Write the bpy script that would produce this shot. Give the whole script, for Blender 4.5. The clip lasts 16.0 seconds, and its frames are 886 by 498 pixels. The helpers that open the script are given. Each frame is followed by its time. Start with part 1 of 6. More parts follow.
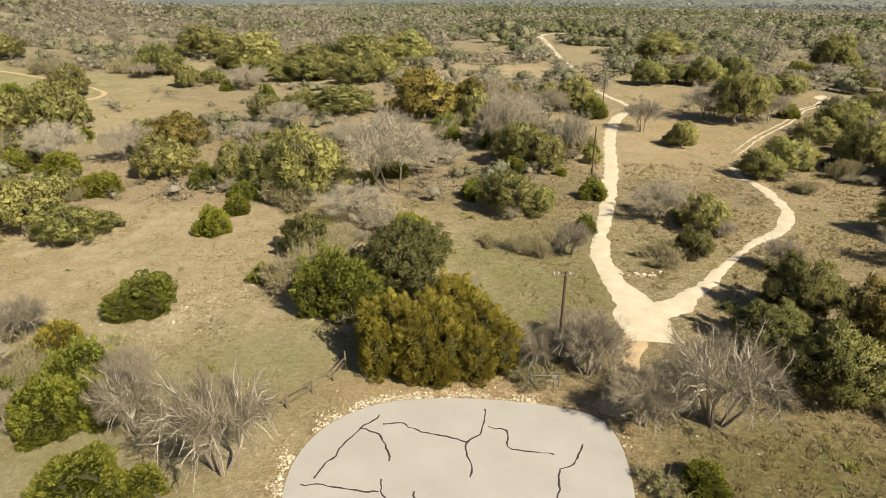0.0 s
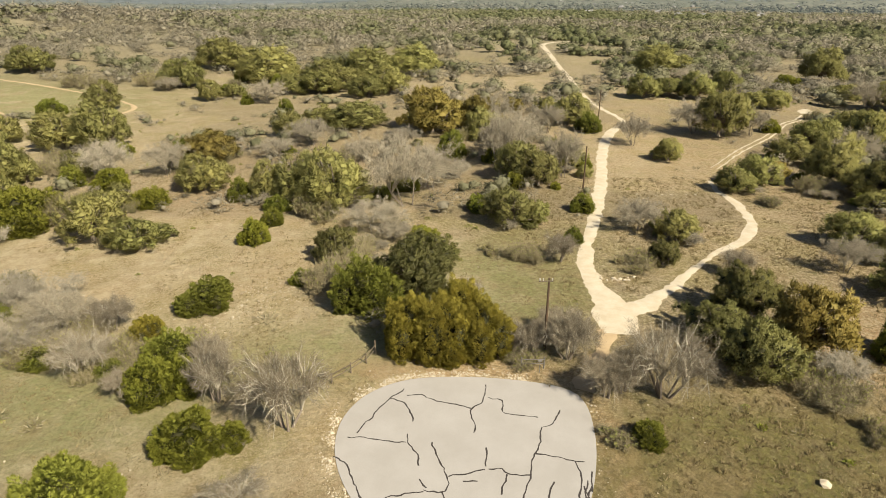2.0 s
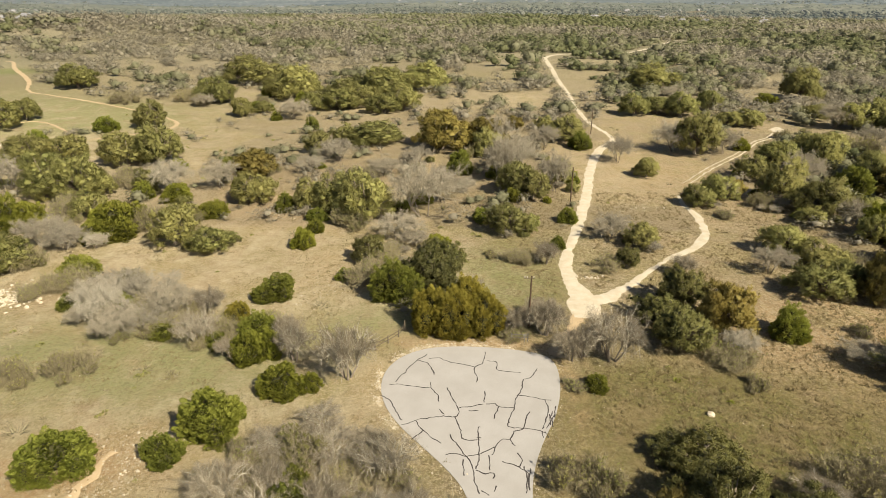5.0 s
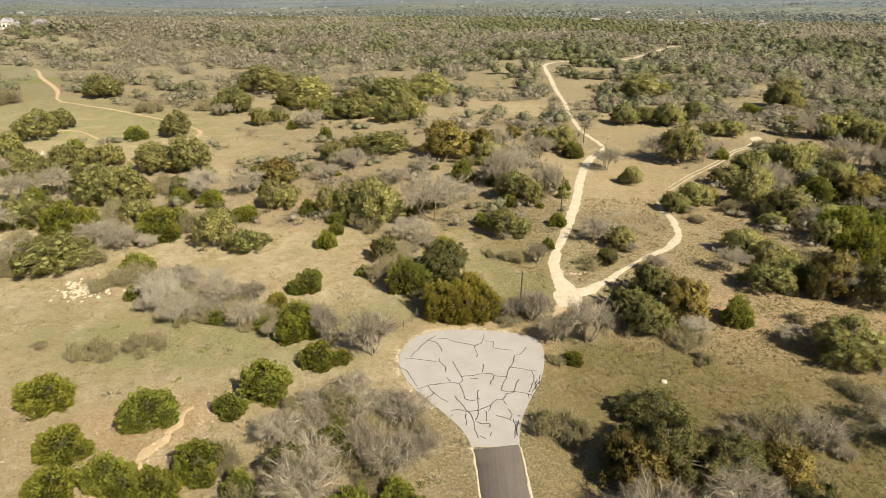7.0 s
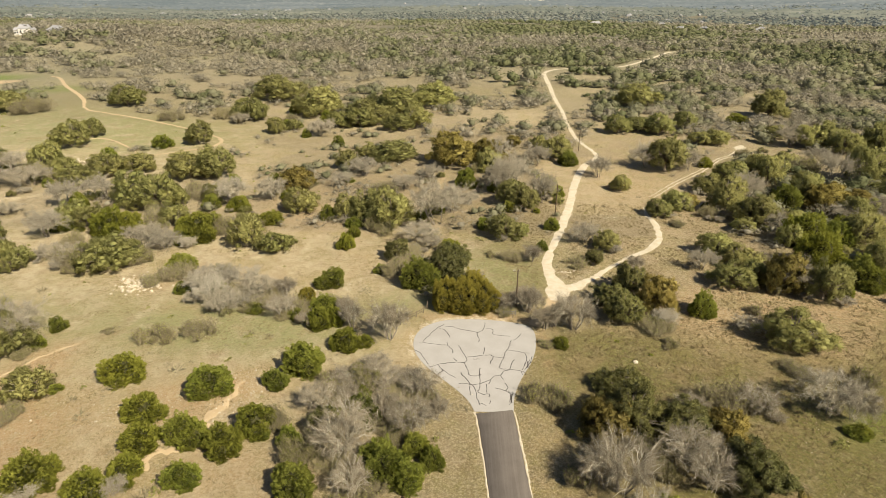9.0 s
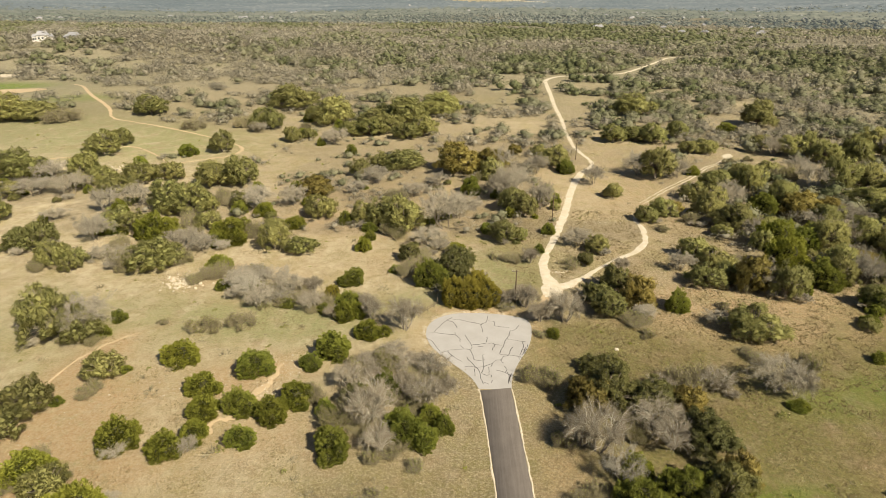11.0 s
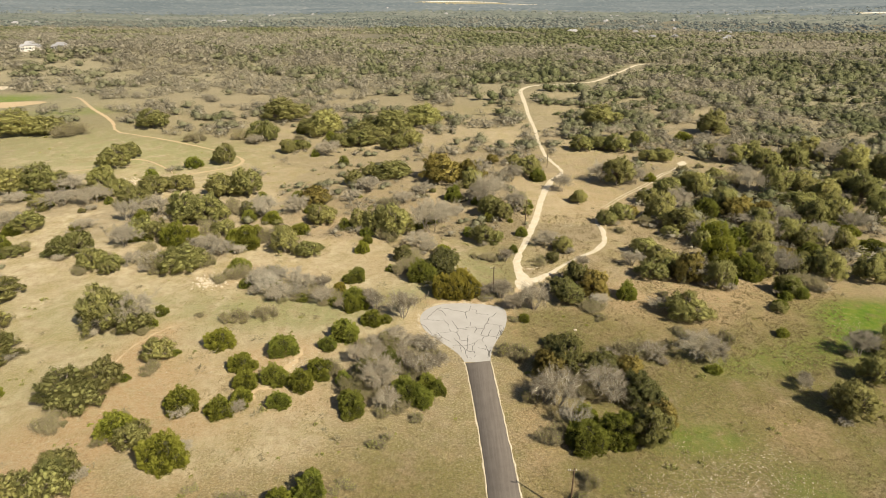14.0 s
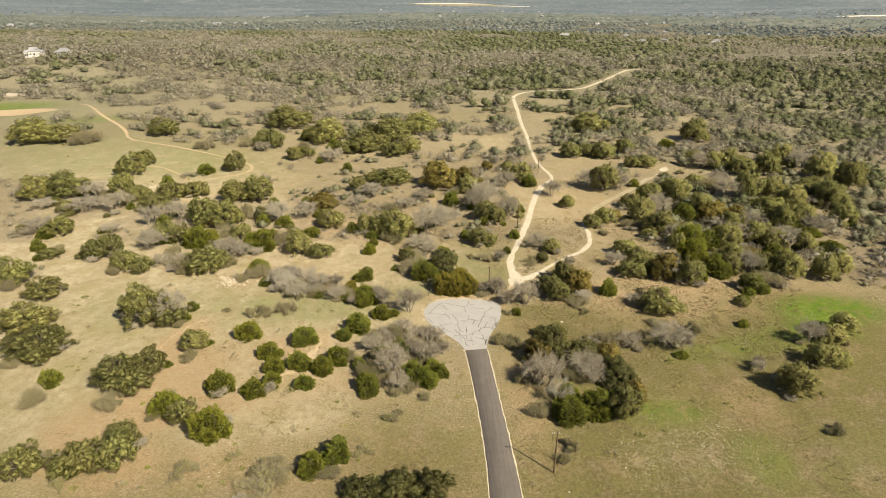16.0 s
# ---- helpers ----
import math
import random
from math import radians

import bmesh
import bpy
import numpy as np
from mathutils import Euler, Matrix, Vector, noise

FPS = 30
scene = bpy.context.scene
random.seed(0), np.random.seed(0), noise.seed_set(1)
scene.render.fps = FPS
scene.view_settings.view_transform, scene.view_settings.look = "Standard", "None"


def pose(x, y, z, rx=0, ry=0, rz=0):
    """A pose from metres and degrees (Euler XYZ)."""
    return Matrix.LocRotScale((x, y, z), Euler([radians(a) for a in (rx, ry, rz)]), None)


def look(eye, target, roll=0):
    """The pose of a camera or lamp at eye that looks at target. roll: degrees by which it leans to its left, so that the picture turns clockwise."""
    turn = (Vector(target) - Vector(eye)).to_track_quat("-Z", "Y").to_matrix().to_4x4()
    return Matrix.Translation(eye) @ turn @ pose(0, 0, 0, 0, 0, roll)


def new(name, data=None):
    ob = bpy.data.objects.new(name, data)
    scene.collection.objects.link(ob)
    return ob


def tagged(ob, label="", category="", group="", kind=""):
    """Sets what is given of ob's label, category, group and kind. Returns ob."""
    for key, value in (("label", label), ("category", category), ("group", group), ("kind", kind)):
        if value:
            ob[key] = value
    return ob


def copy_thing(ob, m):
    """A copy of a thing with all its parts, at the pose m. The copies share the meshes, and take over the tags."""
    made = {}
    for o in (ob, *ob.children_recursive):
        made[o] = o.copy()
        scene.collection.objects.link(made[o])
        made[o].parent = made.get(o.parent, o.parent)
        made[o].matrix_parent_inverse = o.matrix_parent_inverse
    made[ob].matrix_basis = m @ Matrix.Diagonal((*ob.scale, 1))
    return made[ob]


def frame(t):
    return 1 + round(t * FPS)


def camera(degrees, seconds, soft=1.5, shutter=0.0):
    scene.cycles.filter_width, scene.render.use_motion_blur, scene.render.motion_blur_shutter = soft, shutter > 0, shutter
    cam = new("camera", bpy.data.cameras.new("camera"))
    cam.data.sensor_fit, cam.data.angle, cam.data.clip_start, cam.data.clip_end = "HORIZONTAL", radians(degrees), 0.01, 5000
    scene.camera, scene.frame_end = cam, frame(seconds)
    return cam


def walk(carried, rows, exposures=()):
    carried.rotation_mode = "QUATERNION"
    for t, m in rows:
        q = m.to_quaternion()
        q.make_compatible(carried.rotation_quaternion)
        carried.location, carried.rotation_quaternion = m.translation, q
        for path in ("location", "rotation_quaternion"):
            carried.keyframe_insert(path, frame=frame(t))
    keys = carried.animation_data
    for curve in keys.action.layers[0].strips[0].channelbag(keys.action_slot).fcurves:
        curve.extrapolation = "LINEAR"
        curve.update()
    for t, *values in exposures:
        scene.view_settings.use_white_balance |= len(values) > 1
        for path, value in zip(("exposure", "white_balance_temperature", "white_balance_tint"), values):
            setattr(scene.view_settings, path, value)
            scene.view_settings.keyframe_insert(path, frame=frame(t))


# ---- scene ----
cam = camera(73.0, 16.0, 0.7)
PATH = [
    (0.0, look((-3.79, -27.64, 30.12), (-3.10, 64.47, -8.80), -0.02)),
    (0.5, look((-4.02, -30.62, 31.65), (-3.41, 61.50, -7.26), -0.04)),
    (1.0, look((-4.19, -33.65, 33.24), (-3.75, 58.47, -5.67), -0.04)),
    (1.5, look((-4.36, -36.70, 34.88), (-4.14, 55.41, -4.06), -0.05)),
    (2.0, look((-4.49, -39.78, 36.51), (-4.52, 52.34, -2.40), -0.08)),
    (2.5, look((-4.64, -42.99, 38.17), (-4.88, 49.14, -0.72), -0.09)),
    (3.0, look((-4.76, -46.37, 39.85), (-5.14, 45.77, 0.98), -0.09)),
    (3.5, look((-4.88, -49.97, 41.51), (-5.40, 42.16, 2.61), -0.06)),
    (4.0, look((-5.07, -53.80, 43.23), (-5.80, 38.32, 4.33), -0.01)),
    (6.5, look((-5.85, -74.36, 51.94), (-7.02, 17.75, 13.01), 0.06)),
    (7.0, look((-6.03, -78.53, 53.73), (-7.28, 13.58, 14.81), 0.09)),
    (7.5, look((-6.25, -82.66, 55.47), (-7.56, 9.45, 16.56), 0.11)),
    (8.0, look((-6.46, -86.73, 57.24), (-7.88, 5.38, 18.35), 0.12)),
    (8.5, look((-6.66, -90.78, 59.04), (-8.13, 1.34, 20.15), 0.14)),
    (9.0, look((-6.89, -94.84, 60.88), (-8.46, -2.73, 21.97), 0.16)),
    (11.5, look((-8.05, -115.77, 70.61), (-10.22, -23.67, 31.70), 0.14)),
    (12.0, look((-8.34, -120.02, 72.54), (-10.49, -27.93, 33.64), 0.14)),
    (12.5, look((-8.65, -124.34, 74.45), (-10.30, -32.23, 35.56), 0.14)),
    (13.0, look((-8.97, -128.73, 76.33), (-9.95, -36.61, 37.45), 0.16)),
    (13.5, look((-9.34, -133.19, 78.23), (-9.25, -41.06, 39.35), 0.14)),
    (14.0, look((-9.78, -137.71, 80.13), (-8.65, -45.59, 41.24), 0.16)),
    (14.5, look((-10.32, -142.29, 82.07), (-8.78, -50.16, 43.20), 0.16)),
    (15.0, look((-10.96, -146.89, 84.10), (-9.09, -54.78, 45.20), 0.20)),
    (15.5, look((-11.66, -151.49, 86.19), (-9.69, -59.39, 47.29), 0.24)),
    (16.0, look((-12.41, -156.09, 88.34), (-10.18, -63.97, 49.49), 0.28)),
]
walk(cam, PATH)

# ---- light ----
SUN_ELEVATION = radians(42)
SUN_BEARING = (0.707, -0.707)
world = bpy.data.worlds.new("world")
scene.world = world
world.use_nodes = True
wn = world.node_tree
sky = wn.nodes.new("ShaderNodeTexSky")
sky.sky_type = "NISHITA"
sky.sun_disc = False
sky.sun_elevation = SUN_ELEVATION
sky.sun_rotation = math.atan2(SUN_BEARING[0], SUN_BEARING[1])
sky.dust_density = 1.6
wn.links.new(sky.outputs["Color"], wn.nodes["Background"].inputs["Color"])
wn.nodes["Background"].inputs["Strength"].default_value = 0.044
sun_data = bpy.data.lights.new("sun", "SUN")
sun_data.energy = 5.0
sun_data.angle = radians(0.6)
sun_data.color = (1.0, 0.905, 0.708)
sun = new("sun", sun_data)
sun.matrix_world = look((SUN_BEARING[0] * 100, SUN_BEARING[1] * 100, 141 * math.tan(SUN_ELEVATION) * 0.709), (0, 0, 0))
scene.view_settings.exposure = 0.92

# ---- materials ----
def base(name, rough=0.85):
    m = bpy.data.materials.new(name)
    m.use_nodes = True
    b = m.node_tree.nodes["Principled BSDF"]
    b.inputs["Roughness"].default_value = rough
    b.inputs["Specular IOR Level"].default_value = 0.25
    return m, m.node_tree, b


def mixed(nt, fac, a, b, blend="MIX"):
    n = nt.nodes.new("ShaderNodeMix")
    n.data_type, n.blend_type = "RGBA", blend
    n.clamp_factor = True
    for sock, v in ((n.inputs["Factor"], fac), (n.inputs["A"], a), (n.inputs["B"], b)):
        if isinstance(v, (int, float)):
            sock.default_value = v
        elif isinstance(v, tuple):
            sock.default_value = (*v, 1.0)
        else:
            nt.links.new(v, sock)
    return n.outputs["Result"]


def place(nt):
    return nt.nodes.new("ShaderNodeNewGeometry").outputs["Position"]


def noisy(nt, scale, lo=0.35, hi=0.65, detail=4.0, at=None, rough=0.6):
    n = nt.nodes.new("ShaderNodeTexNoise")
    n.inputs["Scale"].default_value = scale
    n.inputs["Detail"].default_value = detail
    n.inputs["Roughness"].default_value = rough
    nt.links.new(at if at else place(nt), n.inputs["Vector"])
    r = nt.nodes.new("ShaderNodeMapRange")
    r.inputs["From Min"].default_value, r.inputs["From Max"].default_value = lo, hi
    nt.links.new(n.outputs["Fac"], r.inputs["Value"])
    return r.outputs["Result"]


def times(nt, a, b, op="MULTIPLY"):
    n = nt.nodes.new("ShaderNodeMath")
    n.operation = op
    for sock, v in zip(n.inputs, (a, b)):
        if isinstance(v, (int, float)):
            sock.default_value = v
        else:
            nt.links.new(v, sock)
    return n.outputs["Value"]


def bumped(nt, bsdf, height, strength=0.5, distance=0.1):
    n = nt.nodes.new("ShaderNodeBump")
    n.inputs["Strength"].default_value, n.inputs["Distance"].default_value = strength, distance
    nt.links.new(height, n.inputs["Height"])
    nt.links.new(n.outputs["Normal"], bsdf.inputs["Normal"])


def ground_material():
    m, nt, b = base("dry_grass_ground", 0.95)
    cover = nt.nodes.new("ShaderNodeAttribute")
    cover.attribute_name = "cover"
    rgb = nt.nodes.new("ShaderNodeSeparateColor")
    nt.links.new(cover.outputs["Color"], rgb.inputs["Color"])
    green, soil, wooded = rgb.outputs
    straw = nt.nodes.new("ShaderNodeAttribute")
    straw.attribute_name = "straw"
    open_turf = times(nt, 1.0, times(nt, straw.outputs["Fac"], 0.7), "SUBTRACT")
    tuss = times(nt, times(nt, times(nt, green, 0.45), 0.16, "ADD"), open_turf)
    c = mixed(nt, noisy(nt, 0.05), (0.256, 0.197, 0.121), (0.205, 0.163, 0.093))
    c = mixed(nt, times(nt, straw.outputs["Fac"], noisy(nt, 0.09, 0.15, 0.5)), c, mixed(nt, noisy(nt, 0.4), (0.515, 0.432, 0.292), (0.437, 0.364, 0.228)))
    c = mixed(nt, times(nt, noisy(nt, 0.35, 0.44, 0.64), 0.65), c, (0.225, 0.155, 0.075))
    c = mixed(nt, times(nt, noisy(nt, 0.11, 0.47, 0.62, 5.0), 0.62), c, (0.230, 0.195, 0.062))
    c = mixed(nt, times(nt, noisy(nt, 0.21, 0.54, 0.66, 5.0), 0.6), c, (0.415, 0.320, 0.182))
    red = mixed(nt, noisy(nt, 0.8), (0.355, 0.230, 0.117), (0.415, 0.300, 0.165))
    lush = mixed(nt, noisy(nt, 1.3), (0.104, 0.110, 0.020), (0.185, 0.165, 0.046))
    lush = mixed(nt, straw.outputs["Fac"], lush, mixed(nt, noisy(nt, 0.9), (0.258, 0.262, 0.116), (0.350, 0.328, 0.168)))
    c = mixed(nt, times(nt, green, noisy(nt, 0.16, 0.34, 0.54, 6.0)), c, lush)
    c = mixed(nt, times(nt, times(nt, noisy(nt, 1.1, 0.50, 0.58, 5.0), green), times(nt, open_turf, 0.55)), c, (0.075, 0.078, 0.018))
    c = mixed(nt, times(nt, times(nt, noisy(nt, 1.7, 0.53, 0.60, 5.0), green), 0.5), c, (0.31, 0.27, 0.125))
    c = mixed(nt, times(nt, soil, noisy(nt, 0.45, 0.22, 0.50)), c, red)
    litter = nt.nodes.new("ShaderNodeAttribute")
    litter.attribute_name = "litter"
    c = mixed(nt, times(nt, noisy(nt, 0.16, 0.50, 0.60, 6.0, None, 0.7), times(nt, open_turf, 0.6)), c, mixed(nt, noisy(nt, 1.6), (0.165, 0.150, 0.042), (0.225, 0.190, 0.075)))
    c = mixed(nt, times(nt, noisy(nt, 0.085, 0.53, 0.62, 7.0, None, 0.7), times(nt, open_turf, 0.6)), c, mixed(nt, noisy(nt, 1.2), (0.255, 0.175, 0.092), (0.33, 0.245, 0.14)))
    c = mixed(nt, times(nt, litter.outputs["Fac"], noisy(nt, 0.12, 0.20, 0.45)), c, mixed(nt, noisy(nt, 0.5), (0.178, 0.146, 0.092), (0.245, 0.196, 0.128)))
    bared = times(nt, 1.0, times(nt, litter.outputs["Fac"], 0.8), "SUBTRACT")
    # Mixes the ground towards grey-olive the farther out it lies.
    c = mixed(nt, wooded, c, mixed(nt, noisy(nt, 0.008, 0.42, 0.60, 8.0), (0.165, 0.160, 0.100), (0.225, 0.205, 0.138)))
    c = mixed(nt, times(nt, noisy(nt, 0.9, 0.48, 0.60, 6.0), tuss), c, (0.140, 0.108, 0.038))
    c = mixed(nt, times(nt, noisy(nt, 2.4, 0.50, 0.60, 6.0, None, 0.8), tuss), c, (0.125, 0.098, 0.038))
    c = mixed(nt, times(nt, times(nt, noisy(nt, 3.1, 0.55, 0.62, 6.0, None, 0.8), times(nt, 1.1, green, "SUBTRACT")), times(nt, bared, 0.6)), c, (0.56, 0.455, 0.29))
    c = mixed(nt, times(nt, noisy(nt, 2.2, 0.53, 0.58, 3.0, None, 0.6), times(nt, times(nt, open_turf, 0.3), 0.08, "ADD")), c, (0.118, 0.094, 0.043))
    c = mixed(nt, times(nt, times(nt, noisy(nt, 1.9, 0.53, 0.58, 3.0, None, 0.6), times(nt, 1.1, green, "SUBTRACT")), times(nt, bared, 0.4)), c, (0.50, 0.41, 0.27))
    c = mixed(nt, times(nt, noisy(nt, 1.25, 0.53, 0.60, 6.0, None, 0.75), times(nt, open_turf, 0.4)), c, (0.135, 0.102, 0.050))
    c = mixed(nt, times(nt, noisy(nt, 5.5, 0.52, 0.60, 4.0, None, 0.7), 0.25), c, (0.150, 0.115, 0.052))
    c = mixed(nt, times(nt, times(nt, noisy(nt, 4.3, 0.53, 0.60, 4.0, None, 0.75), times(nt, 1.0, green, "SUBTRACT")), times(nt, bared, 0.6)), c, (0.50, 0.405, 0.255))
    c = mixed(nt, times(nt, cover.outputs["Alpha"], noisy(nt, 0.25, 0.25, 0.5)), c, mixed(nt, noisy(nt, 0.4), (0.075, 0.145, 0.008), (0.155, 0.190, 0.022)))
    nt.links.new(c, b.inputs["Base Color"])
    bumped(nt, b, noisy(nt, 1.4, 0.2, 0.8, 8.0, None, 0.8), 1.0, 0.36)
    return m


def leaf_material(name, dark, light, warm, glow=0.0):
    m, nt, b = base(name, 0.7)
    g = nt.nodes.new("ShaderNodeNewGeometry")
    o = nt.nodes.new("ShaderNodeObjectInfo")
    c = mixed(nt, g.outputs["Random Per Island"], dark, light)
    c = mixed(nt, times(nt, o.outputs["Random"], 0.5), c, warm)
    c = mixed(nt, times(nt, noisy(nt, 0.5, 0.45, 0.7, 2.0), 0.35), c, warm)
    hsv = nt.nodes.new("ShaderNodeHueSaturation")
    v = nt.nodes.new("ShaderNodeMapRange")
    v.inputs["To Min"].default_value, v.inputs["To Max"].default_value = 0.78, 1.28
    nt.links.new(times(nt, times(nt, o.outputs["Random"], 7.31), 1.0, "MODULO"), v.inputs["Value"])
    nt.links.new(v.outputs["Result"], hsv.inputs["Value"])
    nt.links.new(c, hsv.inputs["Color"])
    c = hsv.outputs["Color"]
    nt.links.new(c, b.inputs["Base Color"])
    if glow:
        t = nt.nodes.new("ShaderNodeBsdfTranslucent")
        nt.links.new(c, t.inputs["Color"])
        x = nt.nodes.new("ShaderNodeMixShader")
        x.inputs["Fac"].default_value = glow
        nt.links.new(b.outputs["BSDF"], x.inputs[1])
        nt.links.new(t.outputs["BSDF"], x.inputs[2])
        nt.links.new(x.outputs["Shader"], nt.nodes["Material Output"].inputs["Surface"])
    return m


def plain(name, a, c2, scale=1.0, rough=0.9, bump=0.3, depth=0.03, fine=12.0):
    m, nt, b = base(name, rough)
    c = mixed(nt, noisy(nt, scale), a, c2)
    c = mixed(nt, times(nt, noisy(nt, fine, 0.45, 0.75), 0.4), c, tuple(v * 0.72 for v in a))
    nt.links.new(c, b.inputs["Base Color"])
    if bump:
        bumped(nt, b, noisy(nt, fine, 0.2, 0.8), bump, depth)
    return m


M_GROUND = ground_material()
M_JUNIPER = leaf_material("juniper_leaf", (0.105, 0.128, 0.020), (0.240, 0.256, 0.042), (0.218, 0.212, 0.036), 0.34)
M_BRIGHT = leaf_material("bright_juniper_leaf", (0.120, 0.136, 0.018), (0.245, 0.246, 0.034), (0.220, 0.208, 0.030), 0.32)
M_GOLDEN = leaf_material("golden_juniper_leaf", (0.115, 0.108, 0.018), (0.360, 0.305, 0.048), (0.280, 0.226, 0.040), 0.36)
M_OAK = leaf_material("live_oak_leaf", (0.255, 0.262, 0.088), (0.342, 0.336, 0.116), (0.335, 0.290, 0.108), 0.48)
M_GREENOAK = leaf_material("olive_oak_leaf", (0.150, 0.158, 0.054), (0.225, 0.224, 0.080), (0.220, 0.192, 0.064), 0.40)
M_RUSSET = leaf_material("russet_oak_leaf", (0.190, 0.160, 0.040), (0.262, 0.216, 0.056), (0.240, 0.178, 0.052), 0.34)
# Solid crown cores, coloured near-black for the shade between leaves and inner twigs.
M_CORE_SHADE = plain("crown_core_shade", (0.048, 0.046, 0.017), (0.034, 0.032, 0.012), 2.0, 0.95, 0.0)
M_BARK = plain("grey_bark", (0.24, 0.20, 0.155), (0.15, 0.12, 0.095), 1.5)
M_BARE = plain("bare_wood", (0.48, 0.44, 0.35), (0.30, 0.26, 0.20), 0.6)
M_TWIG = leaf_material("bare_twig", (0.105, 0.088, 0.058), (0.430, 0.385, 0.298), (0.245, 0.208, 0.143))
M_BROWNTWIG = leaf_material("brown_twig", (0.095, 0.078, 0.050), (0.335, 0.288, 0.212), (0.200, 0.163, 0.108))
M_SCRUB = leaf_material("scrub_twig", (0.140, 0.118, 0.066), (0.300, 0.258, 0.164), (0.200, 0.168, 0.088))
M_PALE = leaf_material("pale_twig", (0.215, 0.192, 0.145), (0.43, 0.390, 0.315), (0.26, 0.225, 0.16))
def wood_material(name, dark, light, warm, glow=0.35):
    """Leaves or twigs of many trees in one mesh: each tree has a tone of its own."""
    m, nt, b = base(name, 0.8)
    tone = nt.nodes.new("ShaderNodeAttribute")
    tone.attribute_name = "tone"
    g = nt.nodes.new("ShaderNodeNewGeometry")
    c = mixed(nt, tone.outputs["Fac"], dark, light)
    c = mixed(nt, times(nt, g.outputs["Random Per Island"], 0.35), c, warm)
    c = mixed(nt, times(nt, noisy(nt, 0.012, 0.45, 0.65, 4.0), 0.4), c, warm)
    nt.links.new(c, b.inputs["Base Color"])
    t = nt.nodes.new("ShaderNodeBsdfTranslucent")
    nt.links.new(c, t.inputs["Color"])
    x = nt.nodes.new("ShaderNodeMixShader")
    x.inputs["Fac"].default_value = glow
    nt.links.new(b.outputs["BSDF"], x.inputs[1])
    nt.links.new(t.outputs["BSDF"], x.inputs[2])
    nt.links.new(x.outputs["Shader"], nt.nodes["Material Output"].inputs["Surface"])
    return m


M_FAR = wood_material("woodland_leaf", (0.150, 0.152, 0.082), (0.225, 0.220, 0.130), (0.225, 0.208, 0.134))
M_FARGREEN = wood_material("deep_woodland_leaf", (0.105, 0.118, 0.050), (0.165, 0.172, 0.080), (0.165, 0.160, 0.084))
M_FARBARE = wood_material("woodland_twig", (0.235, 0.210, 0.154), (0.325, 0.290, 0.218), (0.275, 0.248, 0.180))
M_LITTER = plain("leaf_litter", (0.175, 0.150, 0.100), (0.105, 0.098, 0.066), 0.02, 0.95, 0.0, 0.0, 0.11)


def backdrop_material(name, dark, light, pale, haze_glow):
    """Wooded land at the edge of sight; a bluish glow stands in for haze."""
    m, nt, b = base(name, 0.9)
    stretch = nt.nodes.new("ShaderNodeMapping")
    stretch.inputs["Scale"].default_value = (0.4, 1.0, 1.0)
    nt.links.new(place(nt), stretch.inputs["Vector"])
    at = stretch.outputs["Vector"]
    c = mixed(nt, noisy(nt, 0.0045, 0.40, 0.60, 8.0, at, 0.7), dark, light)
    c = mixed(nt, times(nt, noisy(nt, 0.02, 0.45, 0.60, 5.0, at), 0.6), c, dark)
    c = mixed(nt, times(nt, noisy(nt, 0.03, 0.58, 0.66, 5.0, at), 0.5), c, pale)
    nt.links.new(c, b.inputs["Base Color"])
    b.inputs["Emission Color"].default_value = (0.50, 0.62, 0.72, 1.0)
    b.inputs["Emission Strength"].default_value = haze_glow
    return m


M_PLAIN = backdrop_material("distant_plain_haze_glow", (0.085, 0.092, 0.066), (0.140, 0.138, 0.104), (0.21, 0.20, 0.16), 0.040)
M_HILLS = backdrop_material("distant_hills_haze_glow", (0.060, 0.070, 0.066), (0.110, 0.116, 0.108), (0.19, 0.19, 0.17), 0.075)
M_TRAIL = plain("crushed_limestone", (0.51, 0.45, 0.345), (0.435, 0.365, 0.26), 0.5, 0.95, 0.5, 0.05, 6.0)
M_DIRT = plain("sandy_dirt", (0.44, 0.335, 0.205), (0.37, 0.275, 0.16), 0.4, 0.95, 0.4, 0.05, 5.0)
M_COURT = plain("weathered_pale_paving", (0.340, 0.322, 0.302), (0.302, 0.284, 0.262), 0.25, 0.9, 0.2, 0.01, 14.0)
def asphalt_material():
    """Grey asphalt worn into faint lengthwise streaks."""
    m, nt, b = base("grey_asphalt", 0.9)
    along = nt.nodes.new("ShaderNodeMapping")
    along.inputs["Scale"].default_value = (1.0, 0.035, 1.0)
    nt.links.new(place(nt), along.inputs["Vector"])
    c = mixed(nt, noisy(nt, 0.4), (0.115, 0.098, 0.084), (0.095, 0.081, 0.070))
    c = mixed(nt, times(nt, noisy(nt, 2.4, 0.42, 0.66, 4.0, along.outputs["Vector"]), 0.6), c, (0.142, 0.122, 0.106))
    c = mixed(nt, times(nt, noisy(nt, 9.0, 0.5, 0.7), 0.4), c, (0.070, 0.060, 0.052))
    nt.links.new(c, b.inputs["Base Color"])
    bumped(nt, b, noisy(nt, 16.0, 0.2, 0.8), 0.3, 0.01)
    return m


